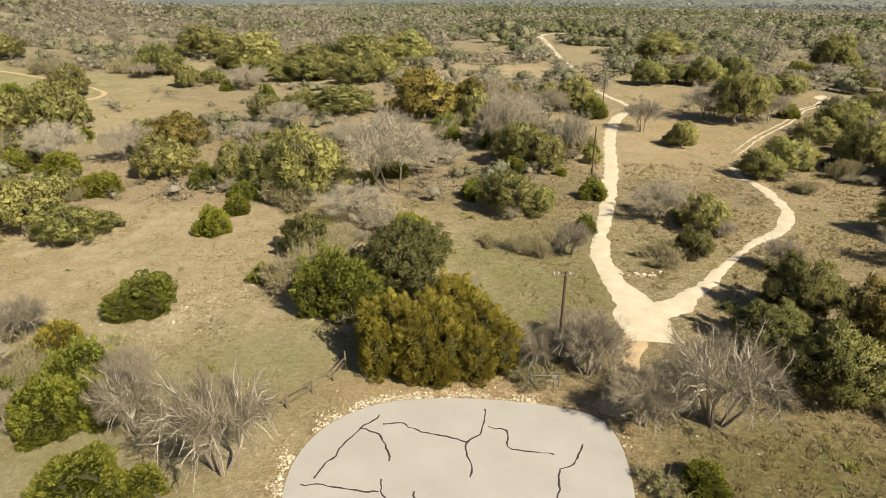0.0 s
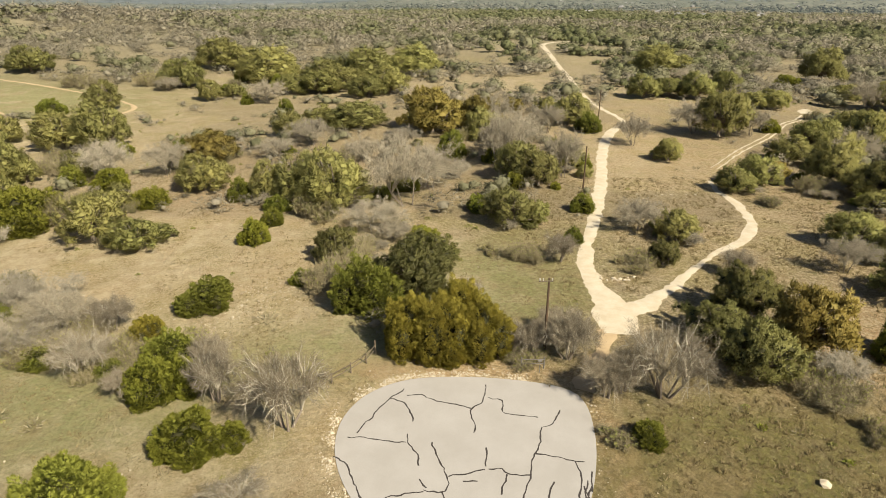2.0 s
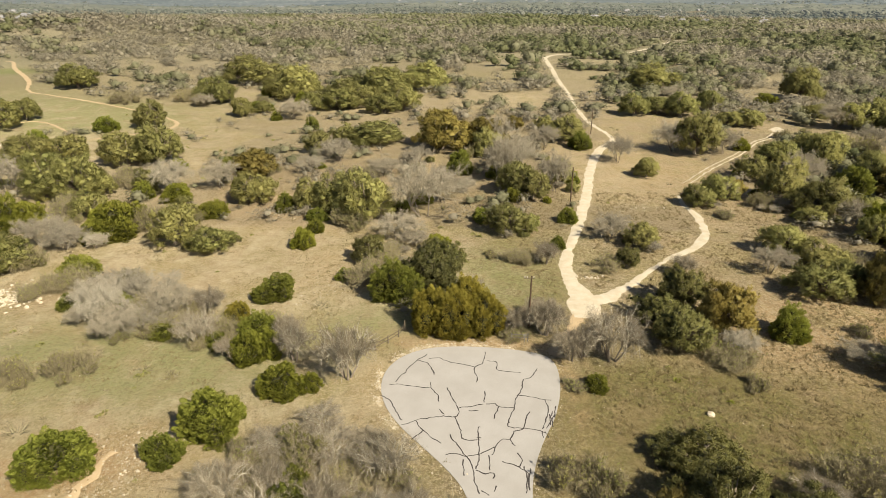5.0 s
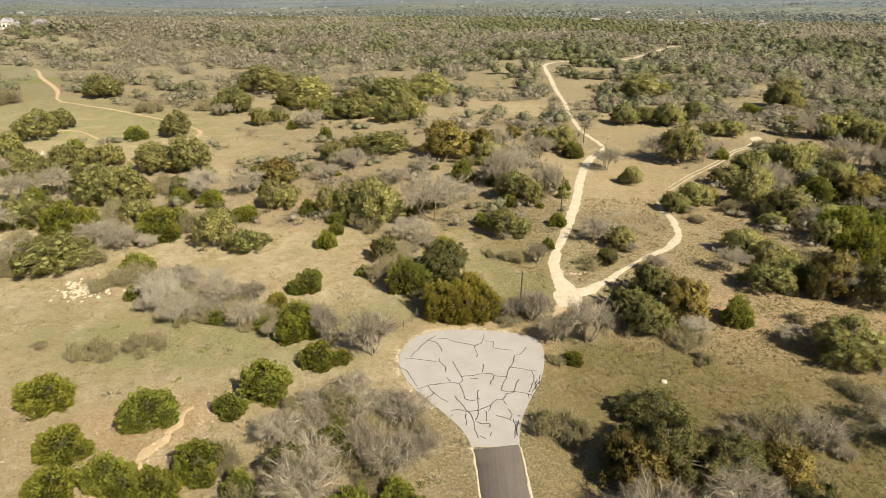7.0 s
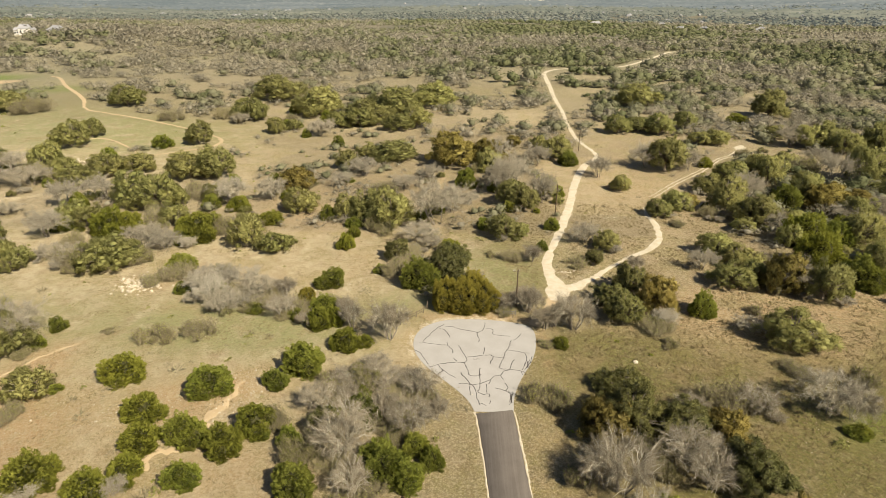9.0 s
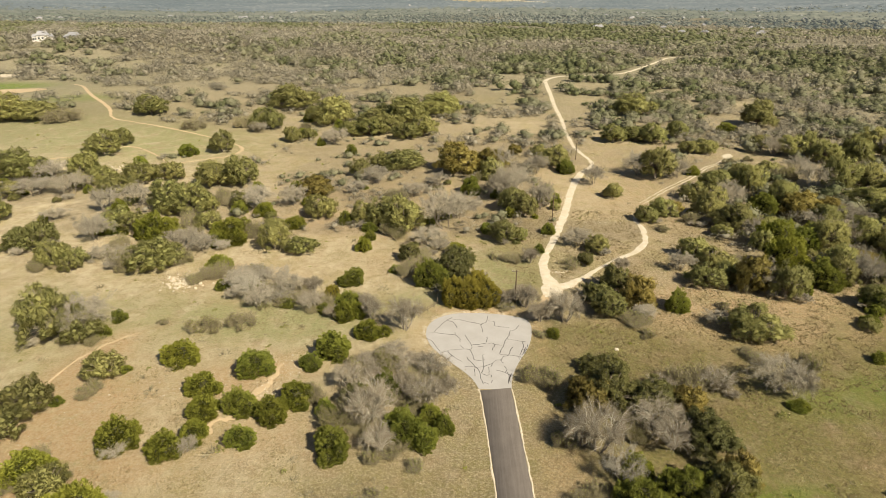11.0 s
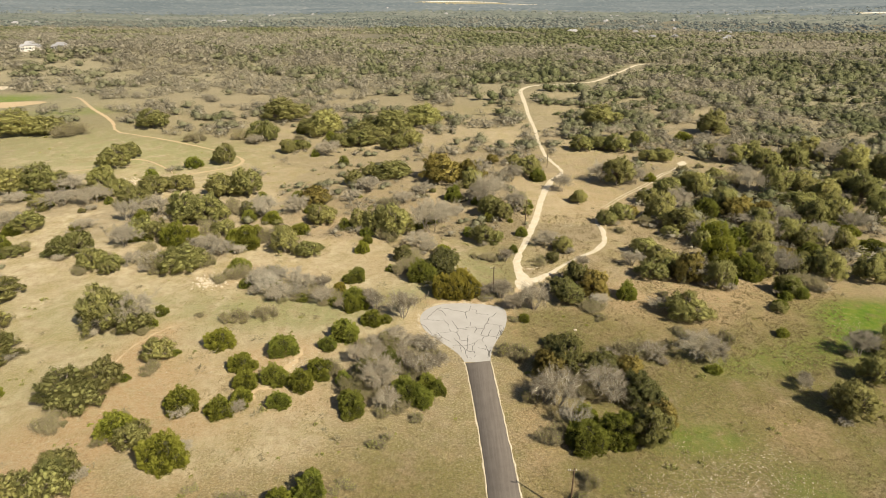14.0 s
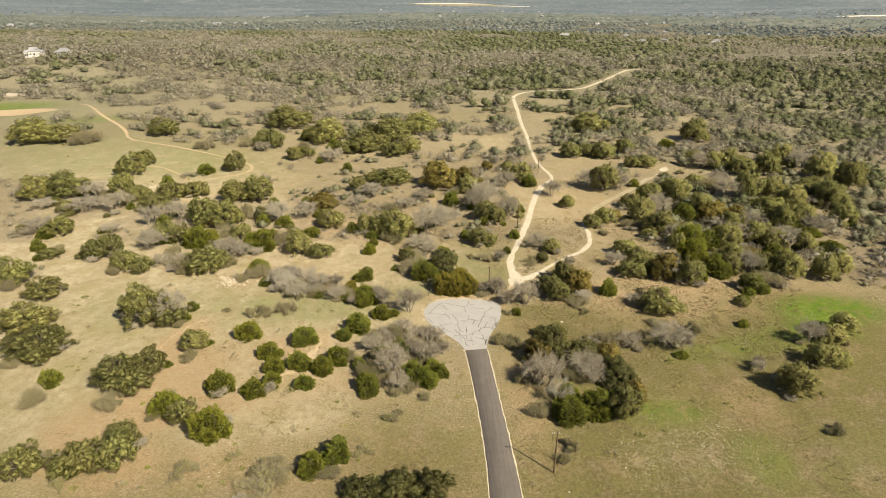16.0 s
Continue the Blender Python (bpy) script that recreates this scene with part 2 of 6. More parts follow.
M_ASPHALT = asphalt_material()
M_TAR = plain("crack_seal_tar", (0.035, 0.030, 0.028), (0.06, 0.05, 0.045), 3.0, 0.6, 0.0)
M_STONE = plain("pale_limestone", (0.52, 0.455, 0.345), (0.41, 0.345, 0.25), 2.0, 0.9, 0.4, 0.04, 9.0)
M_POLE = plain("creosoted_pole_wood", (0.115, 0.075, 0.045), (0.075, 0.05, 0.032), 3.0)
M_RAIL = plain("weathered_rail_wood", (0.17, 0.135, 0.095), (0.11, 0.085, 0.06), 3.0)
M_STEEL = plain("dull_galvanised_steel", (0.20, 0.19, 0.175), (0.13, 0.12, 0.11), 4.0, 0.5, 0.0)
M_WHITE = plain("white_wall", (0.52, 0.49, 0.45), (0.44, 0.41, 0.375), 0.3, 0.9, 0.0)
M_ROOF = plain("grey_metal_roof", (0.27, 0.265, 0.27), (0.22, 0.215, 0.22), 0.3, 0.7, 0.0)
M_GLASS = plain("dark_window_glass", (0.04, 0.05, 0.06), (0.03, 0.04, 0.05), 1.0, 0.2, 0.0)
M_QUARRY = plain("quarried_limestone", (0.66, 0.62, 0.56), (0.55, 0.51, 0.46), 0.01, 0.95, 0.0)
M_GRASS = leaf_material("dry_grass_blade", (0.20, 0.158, 0.076), (0.37, 0.295, 0.160), (0.25, 0.200, 0.094), 0.3)

# ---- the lie of the land ----
def hump(x, y, cx, cy, s, h):
    return h * np.exp(-((x - cx) ** 2 + (y - cy) ** 2) / s ** 2)


def land(x, y):
    """Height of the ground."""
    x, y = np.asarray(x, float), np.asarray(y, float)
    z = hump(x, y, 58, 105, 55, -1.5) + hump(x, y, -230, 270, 110, 9) + hump(x, y, -430, 600, 220, 22) + hump(x, y, 60, 390, 150, 6)
    d = np.hypot(x, y)
    far = np.clip((d - 1500) / 3200, 0, 1)
    z = z + far ** 2 * 95 + np.clip((d - 900) / 900, 0, 1) * (5 * np.sin(x / 310 + 1.3) + 6 * np.sin(y / 420 + x / 700))
    return z


def height(x, y):
    return float(land(x, y))


def mesh_from(name, verts, faces, material, smooth=False, inner=None, third=None, normals=None):
    me = bpy.data.meshes.new(name)
    verts = np.asarray(verts, np.float32)
    faces = np.asarray(faces, np.int32)
    k = faces.shape[1]
    me.vertices.add(len(verts))
    me.vertices.foreach_set("co", verts.ravel())
    me.loops.add(faces.size)
    me.loops.foreach_set("vertex_index", faces.ravel())
    me.polygons.add(len(faces))
    me.polygons.foreach_set("loop_start", np.arange(0, faces.size, k, dtype=np.int32))
    me.polygons.foreach_set("loop_total", np.full(len(faces), k, np.int32))
    me.polygons.foreach_set("use_smooth", np.full(len(faces), smooth))
    me.materials.append(material)
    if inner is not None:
        me.materials.append(M_CORE_SHADE)
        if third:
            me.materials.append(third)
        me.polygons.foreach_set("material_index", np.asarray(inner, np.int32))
    me.update(calc_edges=True)
    me.validate()
    if normals is not None:
        me.attributes.new("custom_normal", "FLOAT_VECTOR", "POINT").data.foreach_set("vector", np.asarray(normals, np.float32).ravel())
    return me


def part(name, bm, material, parent, label=""):
    me = bpy.data.meshes.new(name)
    bm.to_mesh(me)
    bm.free()
    me.materials.append(material)
    ob = new(name, me)
    ob.parent = parent
    if label:
        tagged(ob, label)
    return ob


def data_part(name, me, parent, label=""):
    ob = new(name, me)
    ob.parent = parent
    if label:
        tagged(ob, label)
    return ob


def spread(reach, near, step, grow):
    v, s = [0.0], step
    while v[-1] < reach:
        if v[-1] > near:
            s *= grow
        v.append(v[-1] + s)
    return v


WEST_GREEN = ((-20, 16, 9, 5, 0.7), (-90, -30, 40, 40, 0.35), (-18, -55, 14, 12, 0.75), (-42, 9, 15, 10, 1), (-55, 8, 14, 9, 0.8), (-8, 36, 22, 14, 0.5), (-58, 12, 22, 9, 0.55), (-100, 8, 30, 14, 0.5), (-12, 22, 9, 7, 0.4))
EAST_GREEN = ((22, 2, 14, 8, 0.9), (8, 30, 7, 10, 0.6), (96, 12, 26, 10, 0.6), (42, -43, 9, 5, 1), (57, -58, 6, 9, 0.8), (64, -19, 12, 7, 0.8), (80, -14, 12, 9, 0.9), (70, -27, 8, 5, 0.5), (84, -3, 9, 6, 0.7), (100, -14, 18, 9, 0.75), (112, 4, 18, 10, 0.6),
    (60, -30, 55, 34, 0.85), (112, -30, 36, 36, 0.6), (24, -28, 12, 20, 0.3), (24, -6, 15, 9, 0.85), (42, -3, 16, 7, 0.35), (24, -62, 22, 14, 0.5), (60, -80, 55, 26, 0.9), (-15, -85, 45, 26, 0.5), (-70, -75, 40, 22, 0.45), (10, 55, 14, 22, 0.45))
FAR_GREEN = ((-150, 175, 55, 32, 1.0), (-240, 200, 90, 60, 1.0), (-330, 300, 90, 60, 0.9), (10, 300, 40, 25, 0.5), (150, 420, 50, 25, 0.5))
GREEN = WEST_GREEN + EAST_GREEN + FAR_GREEN + ((78, -28, 34, 24, 0.45), (6, 34, 9, 16, 0.45), (-14, 16, 9, 7, 0.5))
WEST_STRAW = ((-12, 36, 34, 22, 0.8), (-22, 14, 16, 14, 0.7), (-20, -6, 9, 14, 0.5), (-45, -14, 3, 8, 1), (-40, -40, 8, 5, 0.9), (-58, -48, 5, 9, 0.9), (-47, -48, 10, 3, 0.9), (-95, -25, 10, 30, 0.8), (-38, 22, 26, 14, 0.9),
    (-85, 5, 60, 48, 1.6), (-55, -26, 34, 22, 0.35), (-110, -25, 45, 36, 0.6), (-120, 60, 70, 40, 0.9), (-28, 18, 14, 14, 0.6))
EAST_STRAW = ((75, -62, 36, 14, 0.25),)
FAR_STRAW = ((-140, 80, 60, 50, 1), (40, 105, 22, 34, 0.6), (-180, 170, 110, 60, 1), (-300, 300, 100, 80, 0.9), (0, 240, 90, 50, 0.7), (-50, 66, 24, 8, 0.5))
STRAW = WEST_STRAW + EAST_STRAW + FAR_STRAW
LAWN = ((110, 4, 17, 9, 1.2), (100, -4, 10, 5, 0.7), (42, -44, 10, 5, 0.6), (98, -10, 14, 6, 0.45), (64, -19, 12, 6, 0.35), (82, -14, 14, 7, 0.4), (57, -59, 6, 8, 0.4), (-345, 330, 40, 22, 0.8), (-250, 262, 30, 14, 0.45))
WEST_SOIL = ((-80, -4, 5, 6, 1), (-82, -14, 5, 8, 1.3), (-83, -24, 6, 9, 1.5), (-79, -45, 6, 12, 1.4), (-77, -60, 7, 8, 1.2), (-25, 40, 14, 12, 0.45), (-62, 30, 16, 10, 0.6), (-70, -28, 10, 14, 0.7),
    (-45, -12, 16, 8, 0.35), (-2, 13.6, 12, 2.4, 1.3), (-14.5, 4, 2.2, 10, 0.6), (-73, -24, 5, 9, 1), (-80, -36, 7, 12, 1.6), (-64, -40, 16, 5, 0.9), (-40, -30, 14, 6, 0.7), (-90, -50, 8, 12, 1.2),
    (-44, -11, 7, 4, 0.9), (-52, -17, 8, 5, 1.1), (-60, -60, 14, 6, 0.8), (-30, -60, 20, 14, 0.4))
EAST_SOIL = ((62, -42, 7, 9, 0.7), (54, 3, 18, 7, 0.5), (76, 7, 20, 8, 0.35), (95, 25, 30, 20, 0.5), (66, 22, 22, 10, 0.9), (44, 17, 20, 9, 0.9), (10, -40, 5, 26, 0.7), (10.5, 2, 1.6, 9, 0.9))
FAR_SOIL = ((-45, 72, 26, 12, 0.9), (10, 95, 14, 22, 0.7), (60, 105, 26, 40, 0.5), (-20, 110, 18, 14, 0.8), (-55, 100, 14, 20, 0.7))
SOIL = WEST_SOIL + EAST_SOIL + FAR_SOIL


CLEARINGS = ((-150, 178, 50, 28), (-235, 195, 70, 30), (-330, 300, 70, 60), (-250, 290, 40, 24), (10, 300, 36, 16), (75, 190, 20, 18), (-55, 205, 18, 12), (80, 300, 24, 16), (150, 230, 18, 14), (30, 225, 14, 20),
             (90, 365, 30, 12), (185, 300, 22, 10), (-25, 250, 14, 9), (190, 620, 20, 6), (-462, 570, 26, 18), (125, 3480, 270, 290), (470, 3300, 170, 190), (1720, 2250, 180, 140), (-95, 235, 20, 10), (112, 5, 20, 12), (118, 165, 12, 10), (60, 165, 10, 22))


def thickness(x, y):
    """How much of the ground trees cover, about."""
    p = np.where(y > 520, 0.88, np.where(y > 330, 0.62, np.where(y > 185, 0.56, 0.30)))
    p = np.where((y < 185) & (y > 62) & (x > -60) & (x < 72), 0.66, p)
    p = np.where((x > 26) & (x < 72) & (y > 80) & (y < 150), 0.05, p)
    p = np.where((x > 100) & (y >= 330), 0.82, p)
    p = np.where((x > 74) & (y > 36 - (x - 75) * 0.28) & (y < 330), np.where(x > 110, 0.92, 0.8), p)
    p = np.where((x > 74) & (y > 140) & (y < 330) & (x < 160), 0.8, p)
    p = np.where((x < -60) & (y > 34) & (y <= 140), 0.88, p)
    singly = (y < 200) & (((x < -8) & (x > -150 - (y - 39) * 0.64)) | ((x > 43 + (y - 21) * 0.19) & (x < 128 + (y - 21) * 0.69)))
    thicket = (x > 74) & (y > 30 - (x - 75) * 0.28)
    for cx, cy, a, b in ((-105, 78, 42, 34), (-175, 105, 40, 22), (-45, 125, 34, 40), (-52, 66, 26, 14), (-100, 40, 20, 10), (-35, 178, 62, 34), (20, 150, 24, 60)):
        thicket |= ((x - cx) / a) ** 2 + ((y - cy) / b) ** 2 < 1
    p = np.where(singly, np.where(thicket, 0.60, np.where(y > 130, 0.22, 0.06)), p)
    p = np.where((y <= 62) & (x < 74), 0.0, p)
    p = np.where((x > 74) & (y <= 36 - (x - 75) * 0.28), 0.03, p)
    return p


def ground():
    gx = spread(4900, 170, 2.6, 1.045)
    xs = np.array([-v for v in gx[:0:-1]] + gx)
    ys = np.array([-v for v in spread(2500, 130, 2.6, 1.09)[:0:-1]] + spread(4900, 260, 2.6, 1.04))
    X, Y = np.meshgrid(xs, ys)
    Z = land(X, Y)
    verts = np.stack([X, Y, Z], -1).reshape(-1, 3)
    n, k = len(ys), len(xs)
    i = np.arange(n * k).reshape(n, k)
    faces = np.stack([i[:-1, :-1], i[:-1, 1:], i[1:, 1:], i[1:, :-1]], -1).reshape(-1, 4)
    me = mesh_from("ground", verts, faces, M_GROUND, True)
    x, y = verts[:, 0], verts[:, 1]
    g, s = np.zeros(len(x)), np.zeros(len(x))
    for cx, cy, a, b, v in GREEN:
        g += v * np.exp(-((x - cx) / a) ** 2 - ((y - cy) / b) ** 2)
    for cx, cy, a, b, v in SOIL:
        s += v * np.exp(-((x - cx) / a) ** 2 - ((y - cy) / b) ** 2)
    # Weight of the grey-olive mix: grows with distance from the origin.
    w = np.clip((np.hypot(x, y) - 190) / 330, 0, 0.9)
    lawn = np.zeros(len(x))
    for cx, cy, a, b, v in LAWN:
        lawn += v * np.exp(-(((x - cx) / a) ** 2 + ((y - cy) / b) ** 2) ** 2)
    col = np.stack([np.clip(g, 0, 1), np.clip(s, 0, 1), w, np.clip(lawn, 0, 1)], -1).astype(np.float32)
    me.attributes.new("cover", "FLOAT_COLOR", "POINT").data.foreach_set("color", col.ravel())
    st = np.zeros(len(x))
    for cx, cy, a, b, v in STRAW:
        st += v * np.exp(-((x - cx) / a) ** 2 - ((y - cy) / b) ** 2)
    me.attributes.new("straw", "FLOAT", "POINT").data.foreach_set("value", np.clip(st, 0, 1).astype(np.float32))
    leaf_fall = np.clip((thickness(x, y) - 0.2) * 1.2, 0, 0.62)
    for cx, cy, a, b in CLEARINGS:
        leaf_fall *= 1 - np.exp(-(((x - cx) / a) ** 2 + ((y - cy) / b) ** 2) ** 2)
    me.attributes.new("litter", "FLOAT", "POINT").data.foreach_set("value", leaf_fall.astype(np.float32))
    tagged(new("ground", me), "dry tan winter grassland with green and reddish bare patches", "ground", kind="structure")


ground()


# ---- trails, court and road ----
def glide(points, step):
    """Points along a smooth line through the given ones."""
    p = [Vector(q) for q in points]
    p = [p[0] * 2 - p[1]] + p + [p[-1] * 2 - p[-2]]
    out = []
    for a, b, c, d in zip(p, p[1:], p[2:], p[3:]):
        n = max(2, int((c - b).length / step))
        for k in range(n):
            t = k / n
            out.append(0.5 * (2 * b + (c - a) * t + (2 * a - 5 * b + 4 * c - d) * t * t + (3 * b - a - 3 * c + d) * t ** 3))
    return out + [p[-2]]


def ribbon(name, points, material, lift, label, category, step=1.2, rag=0.25, kind="structure", lip=0.25):
    """A strip along (x, y, width) points, with ragged edges."""
    line = glide(points, step)
    verts, faces = [], []
    cols = 5
    for k, p in enumerate(line):
        a, b = line[max(k - 1, 0)], line[min(k + 1, len(line) - 1)]
        t = (b - a).to_2d().normalized()
        n = Vector((-t.y, t.x))
        w = p.z
        l = w / 2 + rag * (noise.noise((p.x * 0.35, p.y * 0.35, 3.1)) * 1.3 + noise.noise((p.x * 1.3, p.y * 1.3, 5.5)) * 0.9)
        r = w / 2 + rag * (noise.noise((p.x * 0.35, p.y * 0.35, 9.7)) * 1.3 + noise.noise((p.x * 1.3, p.y * 1.3, 7.7)) * 0.9)
        l, r = max(l, 0.12), max(r, 0.12)
        for c in range(cols):
            s = -l + (l + r) * (0, lip, 0.5, 1 - lip, 1)[c]
            q = p.to_2d() + n * s
            crown = lift - (lift + 0.06 if c in (0, cols - 1) else 0)
            verts.append((q.x, q.y, height(q.x, q.y) + crown))
    for k in range(len(line) - 1):
        for c in range(cols - 1):
            i = k * cols + c
            faces.append((i, i + cols, i + cols + 1, i + 1))
    ob = new(name, mesh_from(name, verts, faces, material, True))
    return tagged(ob, label, category, kind=kind)


MAIN_TRAIL = ((16.2, 21, 6), (16.8, 25, 7.2), (17, 29.5, 6), (16.3, 34.5, 3.8), (16.5, 40.5, 3.5), (18.3, 48.3, 3.1), (21.6, 57.8, 3), (25.3, 70, 3.4), (29.7, 85, 3.7),
              (33.3, 99.6, 3.6), (37.8, 116.5, 3.8), (42, 129.4, 4.3), (47, 140, 3.8), (51.6, 147, 3), (52.8, 156, 2.4), (50.4, 172, 2.5), (49.6, 185, 2.3), (50.6, 212, 2.6), (53, 240, 2.8),
              (54.5, 275, 3.2), (56.5, 305, 3.6), (59.5, 347, 4), (62.4, 384, 4.5), (72, 409, 4.5), (84, 422, 4), (111, 438, 4), (142, 462, 4.5), (176, 524, 4.5), (211, 590, 5), (246, 653, 5.5), (272, 668, 5))
ribbon("gravel_trail", MAIN_TRAIL, M_TRAIL, 0.05, "pale crushed limestone trail winding through dry scrub", "trail", 0.6, 0.45)
SPUR = ((17.8, 26.6, 6.0), (21.6, 28.4, 4.6), (25.7, 32.5, 2.4), (32.1, 39.7, 1.6), (37.7, 45.3, 1.3), (43.7, 50.3, 2.2), (48.2, 55.7, 2.6), (51.1, 62.6, 2.5), (52.9, 72.4, 2.3), (52.8, 80, 1.8), (54.5, 88, 1.2))
ribbon("gravel_spur", SPUR, M_TRAIL, 0.045, "narrow pale limestone side trail curving past trees", "trail", 0.6, 0.5)
ribbon("dirt_track", ((9.4, 10.2, 3.0), (11.0, 13.5, 2.6), (13.5, 18, 2.4), (15.6, 22.5, 3.4)), M_DIRT, 0.03, "bare tan soil track joining the court and the trail", "trail", 0.6, 0.5)
TRACK = ((60, 99, 0.8), (74.4, 116.1, 1.4), (88.6, 130.6, 1.8), (100.9, 145.6, 2.0), (107.3, 150.5, 1.8), (114, 158, 2.6))
for off in (-0.75, 0.75):
    ribbon("dirt_track", [(x + off * 0.72, y - off * 0.69, w * 0.36) for x, y, w in TRACK], M_TRAIL, 0.045, "faint pale limestone wheel track in dry grass", "trail", 0.8, 0.35)
ribbon("dirt_track", ((115.5, 160.5, 2.5), (117, 163, 5.5), (118.5, 166, 5.5), (120, 169, 2)), M_TRAIL, 0.05, "bare pale limestone patch at the track's end", "trail", 0.8, 0.5)
LOOP = ((-290, 335, 1.2), (-276, 322, 1.8), (-242, 274, 2.2), (-211, 237, 1.9), (-197, 215, 1.2), (-184, 209, 0.9), (-164, 202, 1.3), (-142, 192, 1.2), (-119, 178, 1.2), (-110, 167, 1.6), (-111, 156, 1.5),
        (-119, 149, 1.3), (-127, 143, 1.2), (-135, 134, 0.8))
ribbon("dirt_path", [(x, y, w * 1.3) for x, y, w in LOOP], M_DIRT, 0.08, "sandy tan footpath looping through green grass", "path", 1.0, 0.45)

ribbon("dirt_path", ((-133, 140, 0.8), (-148, 156, 1.2), (-164, 165, 1.1), (-174, 150, 1.0), (-191, 141, 0.8)), M_DIRT, 0.08, "sandy tan side path crossing green grass", "path", 1.0, 0.45)
ribbon("dirt_path", ((-88.5, -35.5, 1.6), (-83.7, -29.7, 1.4), (-84.0, -22.5, 1.0), (-85.9, -18.2, 0.8), (-85.4, -11.2, 0.9), (-83.5, -6.6, 0.8), (-81.5, -2.7, 0.7), (-77.5, 1.7, 0.5)), M_DIRT, 0.03, "rough pale washed-out footpath across the meadow", "path", 0.7, 0.5)
ribbon("dirt_path", ((-42.5, -9.7, 1.2), (-43.5, -15.7, 1.3), (-44.8, -19.7, 1.1), (-44.6, -24.4, 1.4), (-49.2, -27.7, 1.6), (-49.6, -31.4, 1.4)), M_DIRT, 0.03, "bare sandy soil streak between junipers", "path", 0.7, 1.1)


def outline_slab(name, pts, material, top, label, category):
    bm = bmesh.new()
    f = bm.faces.new([bm.verts.new((p.x, p.y, top)) for p in pts])
    ext = bmesh.ops.extrude_face_region(bm, geom=[f])
    for v in ext["geom"]:
        if isinstance(v, bmesh.types.BMVert):
            v.co.z = -0.25
    bmesh.ops.recalc_face_normals(bm, faces=bm.faces)
    bmesh.ops.triangulate(bm, faces=[q for q in bm.faces if len(q.verts) > 4])
    me = bpy.data.meshes.new(name)
    bm.to_mesh(me)
    bm.free()
    me.materials.append(material)
    return tagged(new(name, me), label, category, kind="structure")


COURT = ((-3.1, -17.1), (-4.1, -14.3), (-6.0, -11.4), (-8.5, -8.3), (-11.1, -5.0), (-13.1, -1.4), (-14.1, 2.4), (-13.8, 6.2), (-11.9, 9.6), (-8.1, 11.9), (-2.7, 12.4), (3.1, 11.8), (7.7, 10.4), (9.3, 7.9), (9.1, 2.8),
         (7.7, -2.6), (5.8, -6.8), (4.3, -10.6), (3.4, -14.1), (3.1, -17.1))
court_edge = [Vector((p.x, p.y)) for p in glide([(x, y, 0) for x, y in COURT], 0.6)]
court = outline_slab("turning_court", court_edge, M_COURT, 0.05, "pale weathered paved turning circle with sealed cracks", "pavement")
ROAD = ((0, -17.12, 6.2), (0.3, -20, 5.9), (1.1, -35, 5.6), (1.75, -49.5, 5.6), (2.0, -62, 5.9), (2.0, -69.5, 6.2), (2.0, -100, 6.2), (2, -220, 6.2))
ribbon("road", ROAD, M_ASPHALT, 0.06, "narrow grey asphalt road with pale gravel edges", "road", 1.0, 0.04, lip=0.015)
for side in (-1, 1):
    ribbon("road_shoulder", [(x + side * (w / 2 + 0.10), y, 0.36) for x, y, w in ROAD], M_STONE, 0.035, "thin pale gravel road shoulder", "shoulder", 0.5, 0.20)



def crack(*pts):
    """A sealed crack: a thin raised line of tar on the court."""
    line = glide([(x, y, 0) for x, y in pts], 0.35)
    verts, faces = [], []
    for k, p in enumerate(line):
        a, b = line[max(k - 1, 0)], line[min(k + 1, len(line) - 1)]
        t = (b - a).normalized()
        w = 0.062 + 0.042 * noise.noise((p.x * 2.1, p.y * 2.1, 0.4))
        j = 0.14 * noise.noise((p.x * 1.3, p.y * 1.3, 5.0)) + 0.12 * noise.noise((p.x * 3.6, p.y * 3.6, 1.0))
        n = Vector((-t.y, t.x, 0))
        for s, z in ((-w, 0.052), (0, 0.060), (w, 0.052)):
            q = p + n * (s + j)
            verts.append((q.x, q.y, z))
    for k in range(len(line) - 1):
        for c in (0, 1):
            i = 3 * k + c
            faces.append((i, i + 3, i + 4, i + 1))
    ob = data_part("sealed_crack", mesh_from("sealed_crack", verts, faces, M_TAR), court)
    return ob


crack((-8.4, 10.3), (-9.7, 8.8), (-10.7, 7.3), (-11.2, 5.9), (-11.9, 4.9), (-12.3, 3.7))
crack((-9.7, 8.8), (-8.3, 8.1), (-7.5, 6.3), (-7.3, 5.3))
crack((-13.1, 3.2), (-11.6, 3.1), (-9.3, 2.6), (-7.8, 2.5))
crack((-7.8, 3.6), (-7.5, 2.2), (-6.7, 0.9), (-6.7, -0.4))
crack((-14.0, 0.7), (-13.4, 0.5), (-12.5, -0.7), (-11.5, -3.0), (-10.9, -4.0))
crack((-10.9, -4.9), (-9.3, -4.1), (-8.2, -3.6), (-6.1, -3.2))
crack((-6.5, -1.9), (-5.9, -2.9))
crack((-5.5, 2.5), (-5.0, 0.7), (-4.4, -1.0), (-4.1, -2.0), (-4.3, -3.1), (-4.6, -3.3), (-6.1, -3.1))
crack((-4.6, -3.3), (-4.2, -4.6), (-3.9, -6.5), (-3.4, -7.4), (-1.7, -7.4))
crack((-4.1, -1.6), (-2.6, -1.3), (-1.0, -0.9))
crack((-0.7, 1.8), (-0.9, -0.5))
crack((-0.7, -0.8), (0.4, -0.8), (0.9, -1.4), (2.7, -1.5))
crack((0.8, -1.4), (0.1, -3.6))
crack((-0.2, 11.0), (-0.5, 9.1), (-0.8, 8.0), (-1.8, 7.3), (-1.9, 6.1), (-1.5, 4.7), (-1.7, 3.7))
